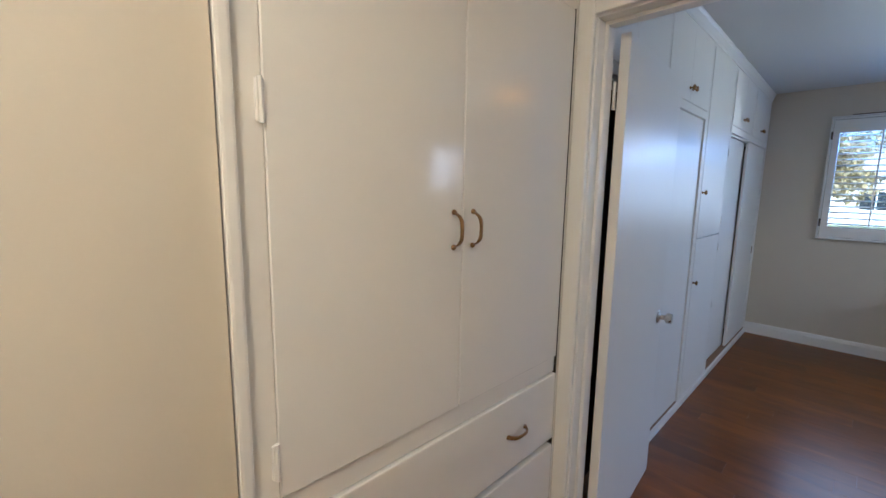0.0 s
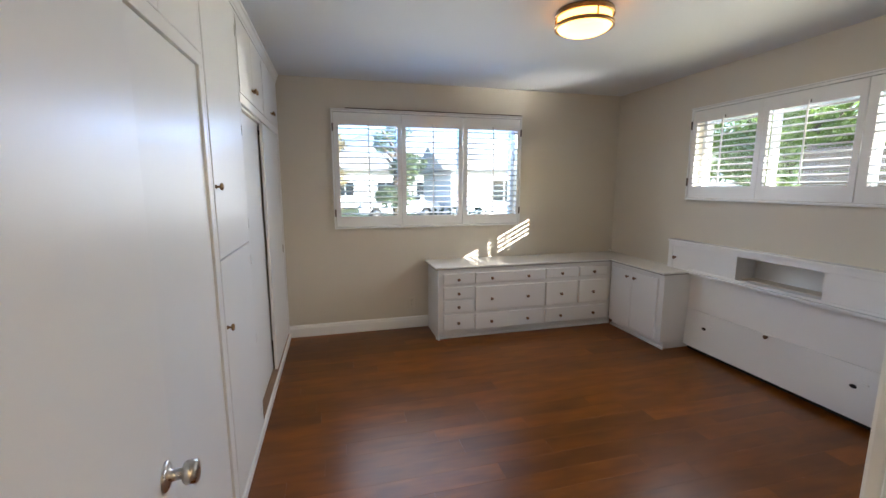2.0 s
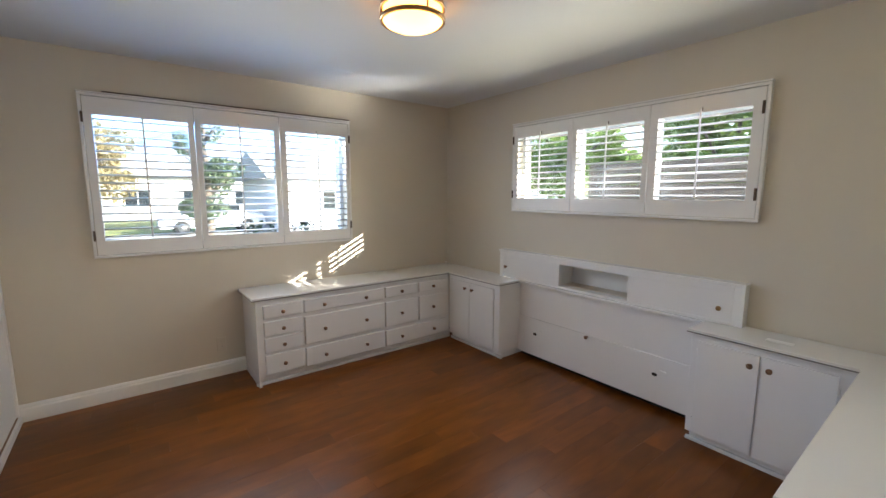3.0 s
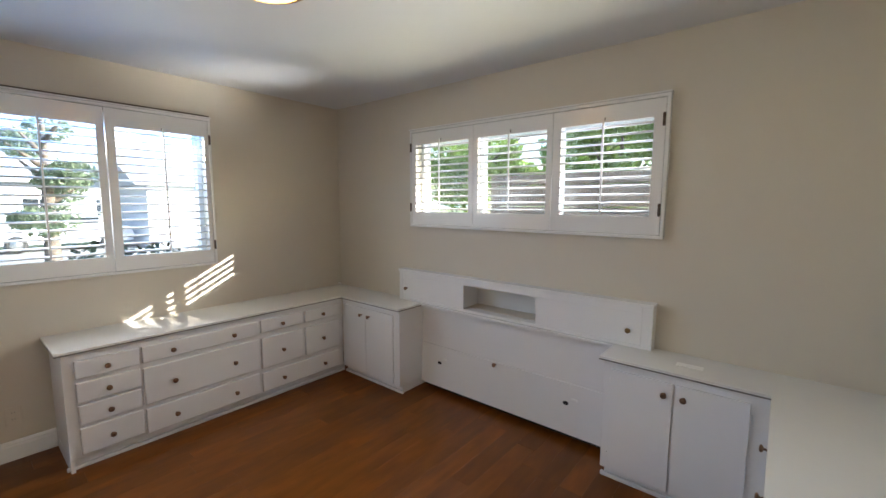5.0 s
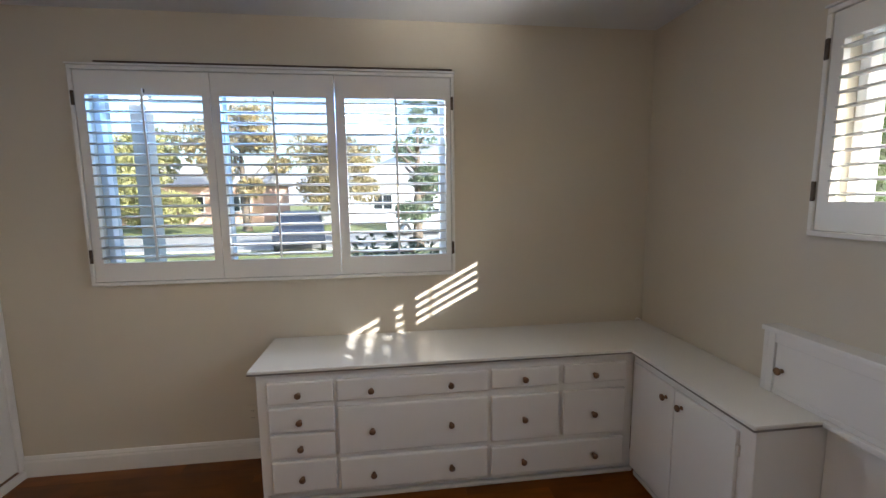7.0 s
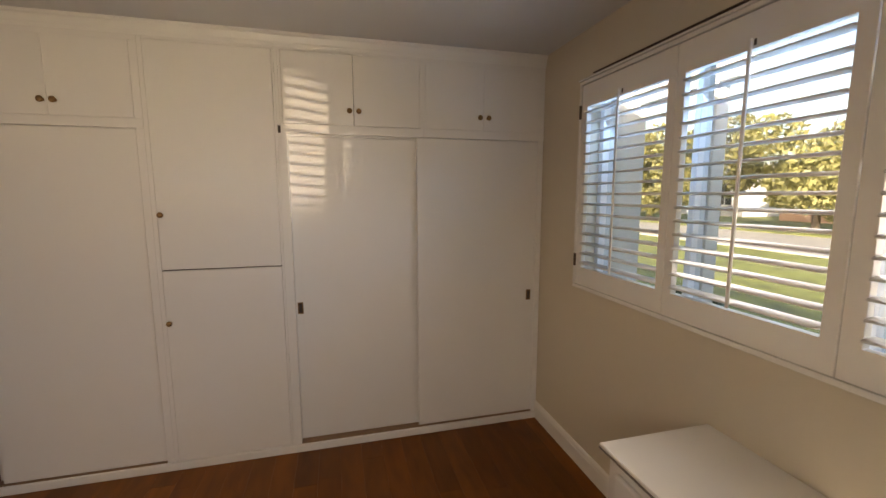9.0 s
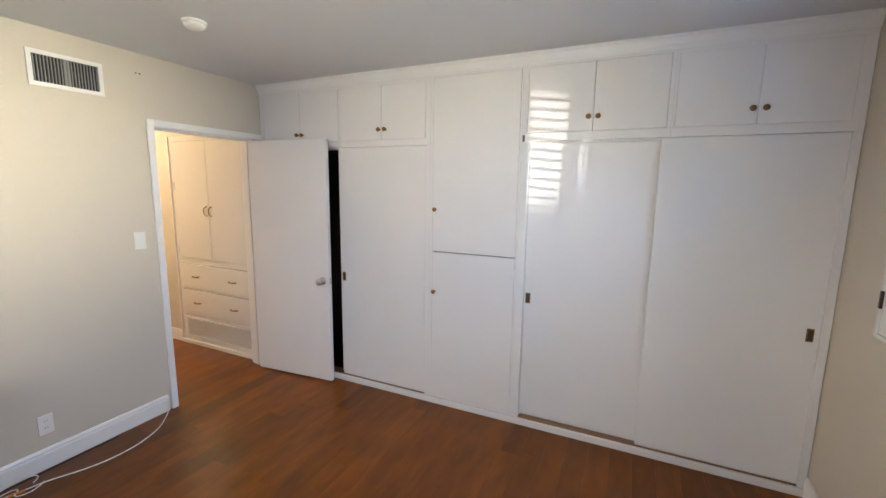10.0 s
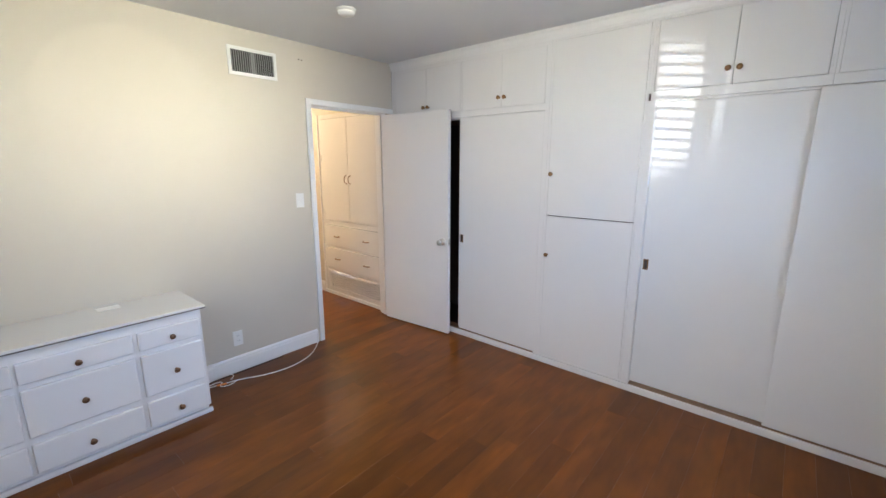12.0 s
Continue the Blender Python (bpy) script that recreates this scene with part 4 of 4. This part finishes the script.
def wall_vent():
    x0, x1, z0, z1 = 1.182, 1.488, 2.182, 2.326
    t = thing("wall_vent", (1.335, 0.0, z0), "white framed wall vent with dark upright slats", "vent")
    bm = bmesh.new()
    add_ring(bm, lambda a, d, z: (a, d, z), (x0 - 0.022, x1 + 0.022, z0 - 0.022, z1 + 0.022), (x0, x1, z0, z1), 0.001, 0.012)
    part("frame", bm, PLASTIC, t)
    box("backing", (x0, 0.0005, z0), (x1, 0.002, z1), DARK, t)
    n = 20
    for k in range(n):
        x = x0 + (x1 - x0) * (k + 0.5) / n
        w = 0.0022 if abs(k - n / 2 + 0.5) > 1.2 else 0.006
        box("slat", (x - w, 0.003, z0 + 0.002), (x + w, 0.010, z1 - 0.002), STEEL, t)



wall_vent()


def plate(name, at, out, holes, label, category, size=(0.07, 0.115), mat_plate=None):
    x, y, z = at
    t = thing(name, at, label, category)
    s = 1 if out > 0 else -1
    ya, yb = sorted((y, y + s * 0.006))
    box("plate", (x - size[0] / 2, ya, z - size[1] / 2), (x + size[0] / 2, yb, z + size[1] / 2), mat_plate or PLASTIC, t, 0.003, 2)
    for dx, dz, w, h, mat, rise in holes:
        ya, yb = sorted((y + s * 0.005, y + s * (0.006 + rise)))
        box("socket" if mat is not PLASTIC else "toggle", (x + dx - w / 2, ya, z + dz - h / 2), (x + dx + w / 2, yb, z + dz + h / 2), mat, t)



SLOTS = [(-0.006, 0.022, 0.002, 0.009, DARK, 0.0006), (0.006, 0.022, 0.002, 0.009, DARK, 0.0006), (-0.006, -0.018, 0.002, 0.009, DARK, 0.0006), (0.006, -0.018, 0.002, 0.009, DARK, 0.0006)]
plate("light_switch", (1.038, 0.0, 1.262), 1, [(0, 0, 0.010, 0.022, PLASTIC, 0.010)], "white light switch beside the doorway", "switch")
plate("wall_socket", (1.632, 0.0, 0.260), 1, SLOTS, "white double wall socket above the baseboard", "socket")
plate("wall_socket", (1.216, D, 0.270), -1, SLOTS, "wall-coloured double wall socket under the window", "socket", mat_plate=WALL)
marks = thing("wall_hook", (0.955, 0.0, 2.345), "two small dark screw holes high on the wall", "screw hole")
for dx in (-0.012, 0.012):
    turned("screw", (0.955 + dx, 0.0, 2.345), (0, 1, 0), [(0.0, 0.005), (0.004, 0.004)], BRONZE, marks, 10)
# flush socket cover let into the worktop
cover = thing("worktop_socket", (2.37, 0.10, CT), "white flush socket plate let into the worktop", "socket")
box("plate", (2.32, 0.065, CT + 0.0003), (2.43, 0.135, CT + 0.005), PLASTIC, cover, 0.002)
for dx in (-0.02, 0.02):
    box("socket", (2.375 + dx - 0.012, 0.085, CT + 0.0045), (2.375 + dx + 0.012, 0.115, CT + 0.0056), PLASTIC, cover)
cover2 = thing("worktop_socket", (3.45, 0.80, CT), "white flush socket plate let into the worktop", "socket")
box("plate", (3.405, 0.72, CT + 0.0003), (3.455, 0.84, CT + 0.005), PLASTIC, cover2, 0.002)

cable = thing("cable", (1.5, 0.15, 0), "thin white cable lying loose on the floor", "cable")
tube("wire", [(0.962, 0.022, 0.11), (0.975, 0.04, 0.03), (1.02, 0.08, 0.004), (1.15, 0.20, 0.004), (1.35, 0.262, 0.004), (1.55, 0.235, 0.004), (1.70, 0.15, 0.004), (1.80, 0.13, 0.004), (1.99, 0.09, 0.006)], 0.0035, PLASTIC, cable)
tube("wire", [(1.72, 0.14, 0.004), (1.78, 0.19, 0.006), (1.86, 0.16, 0.01), (1.80, 0.10, 0.012), (1.88, 0.08, 0.012), (1.99, 0.12, 0.006)], 0.003, PLASTIC, cable)
tube("wire", [(1.75, 0.10, 0.004), (1.70, 0.07, 0.01), (1.76, 0.05, 0.03), (1.88, 0.06, 0.02), (1.99, 0.07, 0.006)], 0.003, PLASTIC, cable)
tube("plug", [(1.80, 0.145, 0.009), (1.86, 0.125, 0.009)], 0.007, ORANGE, cable, "orange cable plug")
small = thing("cable_stub", (3.575, 3.905, CT), "small coiled white cable stub in the worktop corner", "cable")
tube("wire", [(3.60, 3.93, CT + 0.004), (3.57, 3.90, CT + 0.03), (3.55, 3.92, CT + 0.012), (3.58, 3.935, CT + 0.02)], 0.004, PLASTIC, small)


# ---- outside ----
GRASS = material("lawn_grass", (0.17, 0.19, 0.055), 0.9, spread=0.4, scale=2.0, bump=0.6, bump_scale=30)
CONCRETE = material("path_concrete", (0.42, 0.40, 0.37), 0.85, spread=0.1, scale=4.0, bump=0.3, bump_scale=50)
ASPHALT = material("road_surface", (0.30, 0.29, 0.28), 0.85, spread=0.2, scale=5.0, bump=0.3, bump_scale=80)
LEAF = leaf_material("tree_leaves", (0.20, 0.29, 0.065), 0.35)
LEAFY = leaf_material("autumn_leaves", (0.32, 0.26, 0.13), 0.3)
OLIVE = leaf_material("olive_leaves", (0.29, 0.28, 0.12), 0.3)
# pale lavender puts the distance haze into the hills' colour
HILL = material("hazy_hills", (0.34, 0.36, 0.42), 1.0, spread=0.12, scale=0.03)
PINE = leaf_material("pine_needles", (0.16, 0.20, 0.12), 0.35)
LEAFD = material("hedge_leaves", (0.04, 0.075, 0.03), 0.5, spread=0.5, scale=3.0)
BARK = material("bark", (0.10, 0.075, 0.055), 0.9, spread=0.4, scale=8, bump=0.6, bump_scale=25)
FENCEW = material("fence_boards", (0.22, 0.16, 0.115), 0.8, spread=0.2, scale=6, bump=0.2, bump_scale=30, per_object=0.15)
ROOF = material("roof_shingle", (0.34, 0.33, 0.33), 0.9, spread=0.3, scale=10)
CARB = material("car_paint", (0.012, 0.018, 0.035), 0.45)
TYRE = material("tyre_rubber", (0.02, 0.02, 0.02), 0.8)
CARG = material("car_glass", (0.02, 0.025, 0.03), 0.08)

GZ = -0.35
tagged(box("ground", (-400, -400, GZ - 0.4), (400, 400, GZ - 0.06), GRASS), "ground around the house reaching the horizon", "ground", "", "structure")
tagged(box("lawn", (-30, D + WT + 1.9, GZ - 0.06), (30, 17.0, GZ), GRASS), "sunlit green front lawn", "lawn", "", "structure")
tagged(box("pavement", (-30, D + WT + 0.5, GZ - 0.06), (12, D + WT + 1.88, GZ + 0.01), CONCRETE), "pale concrete path along the house", "pavement", "", "structure")
tagged(box("road", (-60, 17.15, GZ - 0.06), (60, 24.0, GZ - 0.02), ASPHALT), "pale sunlit concrete street beyond the lawn", "road", "", "structure")
tagged(box("kerb", (-60, 17.0, GZ - 0.06), (60, 17.15, GZ + 0.06), CONCRETE), "pale concrete kerb", "kerb", "", "structure")
tagged(box("lawn_far", (-60, 24.0, GZ - 0.06), (60, 60.0, GZ + 0.02), GRASS), "lawns across the street", "lawn", "", "structure")
tagged(box("patio", (W + WT, -6, GZ - 0.06), (8.6, D + WT + 0.4, GZ + 0.012), CONCRETE), "pale concrete side yard", "pavement", "", "structure")
tagged(box("foundation", (-0.8, HY0 - 0.2, GZ - 0.1), (W + WT, D + WT, -0.121), STUCCO), "painted house foundation", "foundation", "", "structure")
tagged(box("eave_front", (-2.5, D + WT, 2.40), (W + WT + 0.8, D + WT + 0.62, 2.50), STUCCO), "painted roof eave over the front window", "eave", "", "structure")
# eave added at this depth to cut the upper sun off the side window
tagged(box("eave_sun_block", (W + WT, -2.5, 2.145), (W + WT + 0.65, D + WT, 2.22), STUCCO), "added painted eave that cuts the sun over the side window", "eave", "", "structure")
tagged(box("wall_porch", (-1.4, D + WT, GZ), (-0.62, D + WT + 1.15, 2.40), STUCCO), "pale painted porch wall in shade", "wall", "", "structure")
post = thing("porch_post", (0.08, 5.25, GZ), "pale blue-grey painted porch post", "post")
box("shaft", (0.02, 5.19, GZ + 0.12), (0.14, 5.31, 2.36), STUCCO, post, 0.008)
box("foot", (0.0, 5.17, GZ + 0.01), (0.16, 5.33, GZ + 0.12), STUCCO, post, 0.006)
box("beam", (-2.4, 5.19, 2.36), (0.3, 5.31, 2.50), STUCCO, post, 0.006)


def leaf_cloud(name, centres, radii, count, size, mat, parent, seed):
    """A crown of many small leaves gathered in uneven clumps."""
    rng = np.random.default_rng(seed)
    c, r = np.array(centres, float), np.array(radii, float)
    pick = rng.integers(0, len(c), count)
    d = rng.normal(size=(count, 3))
    d /= np.linalg.norm(d, axis=1)[:, None]
    pos = c[pick] + d * (r[pick] * rng.uniform(0.45, 1.0, count) ** 0.6)[:, None] * np.array((1.0, 1.0, 0.8))
    a = rng.normal(size=(count, 3))
    a /= np.linalg.norm(a, axis=1)[:, None]
    b = np.cross(a, rng.normal(size=(count, 3)))
    b /= np.linalg.norm(b, axis=1)[:, None]
    s = size * rng.uniform(0.6, 1.3, count)[:, None]
    quad = np.stack((pos - a * s, pos - b * s * 0.45, pos + a * s, pos + b * s * 0.45), 1).reshape(-1, 3)
    quad = quad - np.array(ORIGIN.get(parent, Vector()))
    mesh = bpy.data.meshes.new(name)
    mesh.from_pydata(quad.tolist(), [], [(4 * k, 4 * k + 1, 4 * k + 2, 4 * k + 3) for k in range(count)])
    mesh.materials.append(mat)
    ob = new(name, mesh)
    ob.parent = parent
    return ob


def tree(x, y, height, spread, mat, seed, count=2600, size=0.12, low=0.35):
    rng = random.Random(seed)
    t = thing("tree", (x, y, GZ), "leafy garden tree with a forked trunk" if mat is LEAF else "slim dark evergreen tree on the lawn" if mat is PINE else "olive-green bushy tree across the street" if mat is OLIVE else "tree with thinning yellow-brown leaves", "tree", "garden trees")
    bm = bmesh.new()
    r0 = height * 0.025 + 0.05
    add_turned(bm, (x, y, GZ - 0.05), (rng.uniform(-0.05, 0.05), rng.uniform(-0.05, 0.05), 1), [(0, r0 * 1.5), (0.3, r0), (height * 0.35, r0 * 0.75), (height * 0.6, r0 * 0.4), (height * 0.8, r0 * 0.12)], 10)
    for k in range(6):
        q = k * 1.05 + rng.uniform(-0.3, 0.3)
        add_turned(bm, (x, y, GZ + height * (0.3 + 0.06 * k)), (math.cos(q), math.sin(q), 0.8), [(0, r0 * 0.45), (spread * 0.5, r0 * 0.25), (spread * 0.95, r0 * 0.06)], 7)
    part("trunk", bm, BARK, t, "", True)
    cs, rs = [], []
    for k in range(16):
        q, u = rng.uniform(0, 6.28), rng.uniform(0.2, 1.0)
        cs.append((x + spread * u * math.cos(q), y + spread * u * math.sin(q), GZ + height * rng.uniform(low + 0.1, 0.92)))
        rs.append(spread * rng.uniform(0.28, 0.5))
    leaf_cloud("crown", cs, rs, count, size, mat, t, seed)


tree(-12.5, 25.5, 5.4, 3.4, OLIVE, 1, 9000, 0.19, 0.08)
tree(-19.0, 26.5, 6.2, 3.6, OLIVE, 2, 9000, 0.19, 0.08)
tree(-6.4, 27.0, 7.4, 2.4, LEAFY, 3, 6000, 0.15, 0.15)
tree(-26.0, 27.5, 6.6, 4.2, OLIVE, 4, 9000, 0.2, 0.08)
tree(3.0, 17.0, 6.0, 1.2, PINE, 5, 5200, 0.09, 0.12)
tree(-1.5, 29.5, 6.0, 2.8, LEAFY, 6, 6000, 0.17, 0.15)
tree(-34.0, 30.0, 7.0, 5.0, OLIVE, 11, 4200, 0.2, 0.15)
tree(9.6, 3.1, 4.3, 1.45, LEAF, 7, 6500, 0.11, 0.36)
tree(9.8, 6.4, 4.6, 1.6, LEAF, 8, 6500, 0.11, 0.36)
tree(9.4, 0.9, 4.0, 1.1, LEAF, 9, 5000, 0.11, 0.38)
# out-of-view tree, added to block the sun from two high-window panels
tree(8.2, -3.75, 6.0, 1.0, LEAF, 10, 5200, 0.12, 0.45)


def hedge(x0, x1, y0, y1, z1, seed, label):
    t = thing("hedge", ((x0 + x1) / 2, (y0 + y1) / 2, GZ), label, "hedge", "garden hedges")
    rng = random.Random(seed)
    bm = bmesh.new()
    for k in range(5):
        add_turned(bm, (x0 + (x1 - x0) * (k + 0.5) / 5, (y0 + y1) / 2, GZ), (rng.uniform(-0.2, 0.2), rng.uniform(-0.2, 0.2), 1), [(0, 0.02), ((z1 - GZ) * 0.8, 0.006)], 6)
    part("stems", bm, BARK, t)
    cs = [(rng.uniform(x0, x1), rng.uniform(y0, y1), rng.uniform(GZ + 0.15, z1 - 0.15)) for _ in range(18)]
    leaf_cloud("foliage", cs, [rng.uniform(0.18, 0.3) for _ in cs], 2400, 0.05, LEAFD, t, seed)


hedge(1.7, 3.9, 4.75, 5.3, 1.16, 21, "low clipped green hedge under the window")
hedge(6.8, 7.1, 0.2, 2.0, 1.5, 22, "dark leafy shrubs along the side fence")
hedge(-0.9, -0.3, 5.5, 5.9, 0.75, 23, "small leafy shrub at the path")


def fence():
    t = thing("fence", (7.4, 2, GZ), "weathered tan board fence of the side yard", "fence")
    for k in range(13):
        z = GZ + 0.08 + k * 0.178
        box("board", (7.40, -5.0, z), (7.425, 4.6, z + 0.168), FENCEW, t, 0.004)
    for k in range(7):
        y = -4.8 + k * 1.55
        box("post", (7.43, y, GZ - 0.05), (7.52, y + 0.09, GZ + 2.42), FENCEW, t, 0.004)


fence()
tagged(box("wall_garden", (5.3, 4.45, GZ), (5.5, 4.95, 2.6), STUCCO), "white stucco pier catching the light", "wall", "", "structure")


def house(x, y, w, d, h, mat, roof_mat, label, n_win):
    t = thing("house", (x, y, GZ), label, "house", "houses across the street")
    box("wall", (x - w / 2, y, GZ), (x + w / 2, y + d, GZ + h), mat, t)
    bm = bmesh.new()
    o = 0.5
    pts = [(-w / 2 - o, -o, h), (w / 2 + o, -o, h), (w / 2 + o, d + o, h), (-w / 2 - o, d + o, h), (-w / 2 - o, d / 2, h + d * 0.22), (w / 2 + o, d / 2, h + d * 0.22)]
    vs = [bm.verts.new((x + a, y + b, GZ + c)) for a, b, c in pts]
    for f in ((0, 1, 5, 4), (2, 3, 4, 5), (0, 4, 3), (1, 2, 5), (0, 3, 2, 1)):
        bm.faces.new([vs[i] for i in f])
    part("roof", bm, roof_mat, t)
    for k in range(n_win):
        wx = x - w / 2 + w * (k + 0.5) / n_win
        wi = box("window", (wx - 0.75, y - 0.05, GZ + 0.95), (wx + 0.75, y + 0.02, GZ + 2.15), SASH, t)
        box("pane", (wx - 0.68, y - 0.06, GZ + 1.02), (wx - 0.03, y - 0.048, GZ + 2.08), CARG, wi)
        box("pane", (wx + 0.03, y - 0.06, GZ + 1.02), (wx + 0.68, y - 0.048, GZ + 2.08), CARG, wi)


WHITEH = material("house_white_siding", (0.62, 0.63, 0.66), 0.8, spread=0.05)
PINKH = material("house_pink_stucco", (0.55, 0.36, 0.28), 0.8, spread=0.05)
house(3.0, 34.0, 13.0, 8.0, 3.0, WHITEH, ROOF, "pale grey single-storey house across the street", 4)
house(-14.0, 34.0, 13.0, 8.0, 3.0, PINKH, ROOF, "pinkish single-storey house across the street", 4)
house(-32.0, 36.0, 14.0, 8.0, 3.0, WHITEH, ROOF, "pale single-storey house across the street", 4)
house(9.5, 21.0, 6.0, 7.0, 2.6, WHITEH, ROOF, "pale sided neighbouring garage", 1)


def car(x, y, mat, label, turn=0.0):
    """A parked saloon seen side on."""
    t = thing("car", (x, y, GZ), label, "car", "parked cars")
    side = [(-2.2, 0.30), (-2.25, 0.62), (-2.1, 0.82), (-1.15, 0.92), (-0.55, 1.36), (0.75, 1.40), (1.45, 0.98), (2.1, 0.90), (2.25, 0.6), (2.2, 0.30)]
    bm = bmesh.new()
    rows = []
    for yy, sc in ((-0.85, 0.0), (-0.78, 1.0), (0.78, 1.0), (0.85, 0.0)):
        rows.append([bm.verts.new((x + a, y + (yy if b < 1.0 else yy * 0.78), GZ + (b if sc else 0.3 + (b - 0.3) * 0.92))) for a, b in side])
    n = len(side)
    for p, q in zip(rows, rows[1:]):
        for k in range(n):
            bm.faces.new((p[k], p[(k + 1) % n], q[(k + 1) % n], q[k]))
    bm.faces.new(rows[0])
    bm.faces.new(list(reversed(rows[-1])))
    body = part("body", bm, mat, t)
    for yy in (-0.70, 0.70):
        for a, b in (((-0.95, 0.95), (0.05, 1.30)), ((0.12, 0.95), (1.1, 1.30))):
            ya, yb = sorted((y + yy, y + yy * 1.13))
            w = bmesh.new()
            add_box(w, (x + a[0], ya, GZ + a[1]), (x + b[0], yb, GZ + b[1]), 0.03)
            part("side_window", w, CARG, t)
    for wx in (-1.35, 1.4):
        for yy in (-0.88, 0.72):
            wh = turned("wheel", (x + wx, y + yy, GZ + 0.32), (0, 1, 0), [(0, 0.25), (0.01, 0.32), (0.15, 0.32), (0.16, 0.25)], TYRE, t, 20)
            turned("rim", (x + wx, y + yy - 0.004, GZ + 0.32), (0, 1, 0), [(0, 0.19), (0.17, 0.19)], NICKEL, wh, 16)
    t.rotation_euler.z = radians(turn)


car(-1.5, 18.2, CARB, "dark blue saloon car parked at the kerb", 100)
car(4.0, 23.0, material("car_white", (0.62, 0.64, 0.68), 0.3), "white saloon car parked across the street")



def hills():
    """Low ridges far beyond the houses, their haze put into the colour."""
    rng = random.Random(31)
    bm = bmesh.new()
    n = 90
    rows = []
    for k in range(n + 1):
        x = -230 + 420 * k / n
        h = 15 + 7 * math.sin(k * 0.11 + 1.0) + 3.5 * math.sin(k * 0.37) + rng.uniform(-0.7, 0.7)
        rows.append([bm.verts.new((x, y, z)) for y, z in ((120, GZ - 1), (136, h * 0.62), (152, h), (185, GZ - 1))])
    for p, q in zip(rows, rows[1:]):
        for k in range(3):
            bm.faces.new((p[k], p[k + 1], q[k + 1], q[k]))
    return tagged(part("backdrop", bm, HILL, None, "", True), "pale hazy hills far behind the houses", "hills", "", "structure")


hills()

# ---- floor boards, one by one ----
floor_boards()
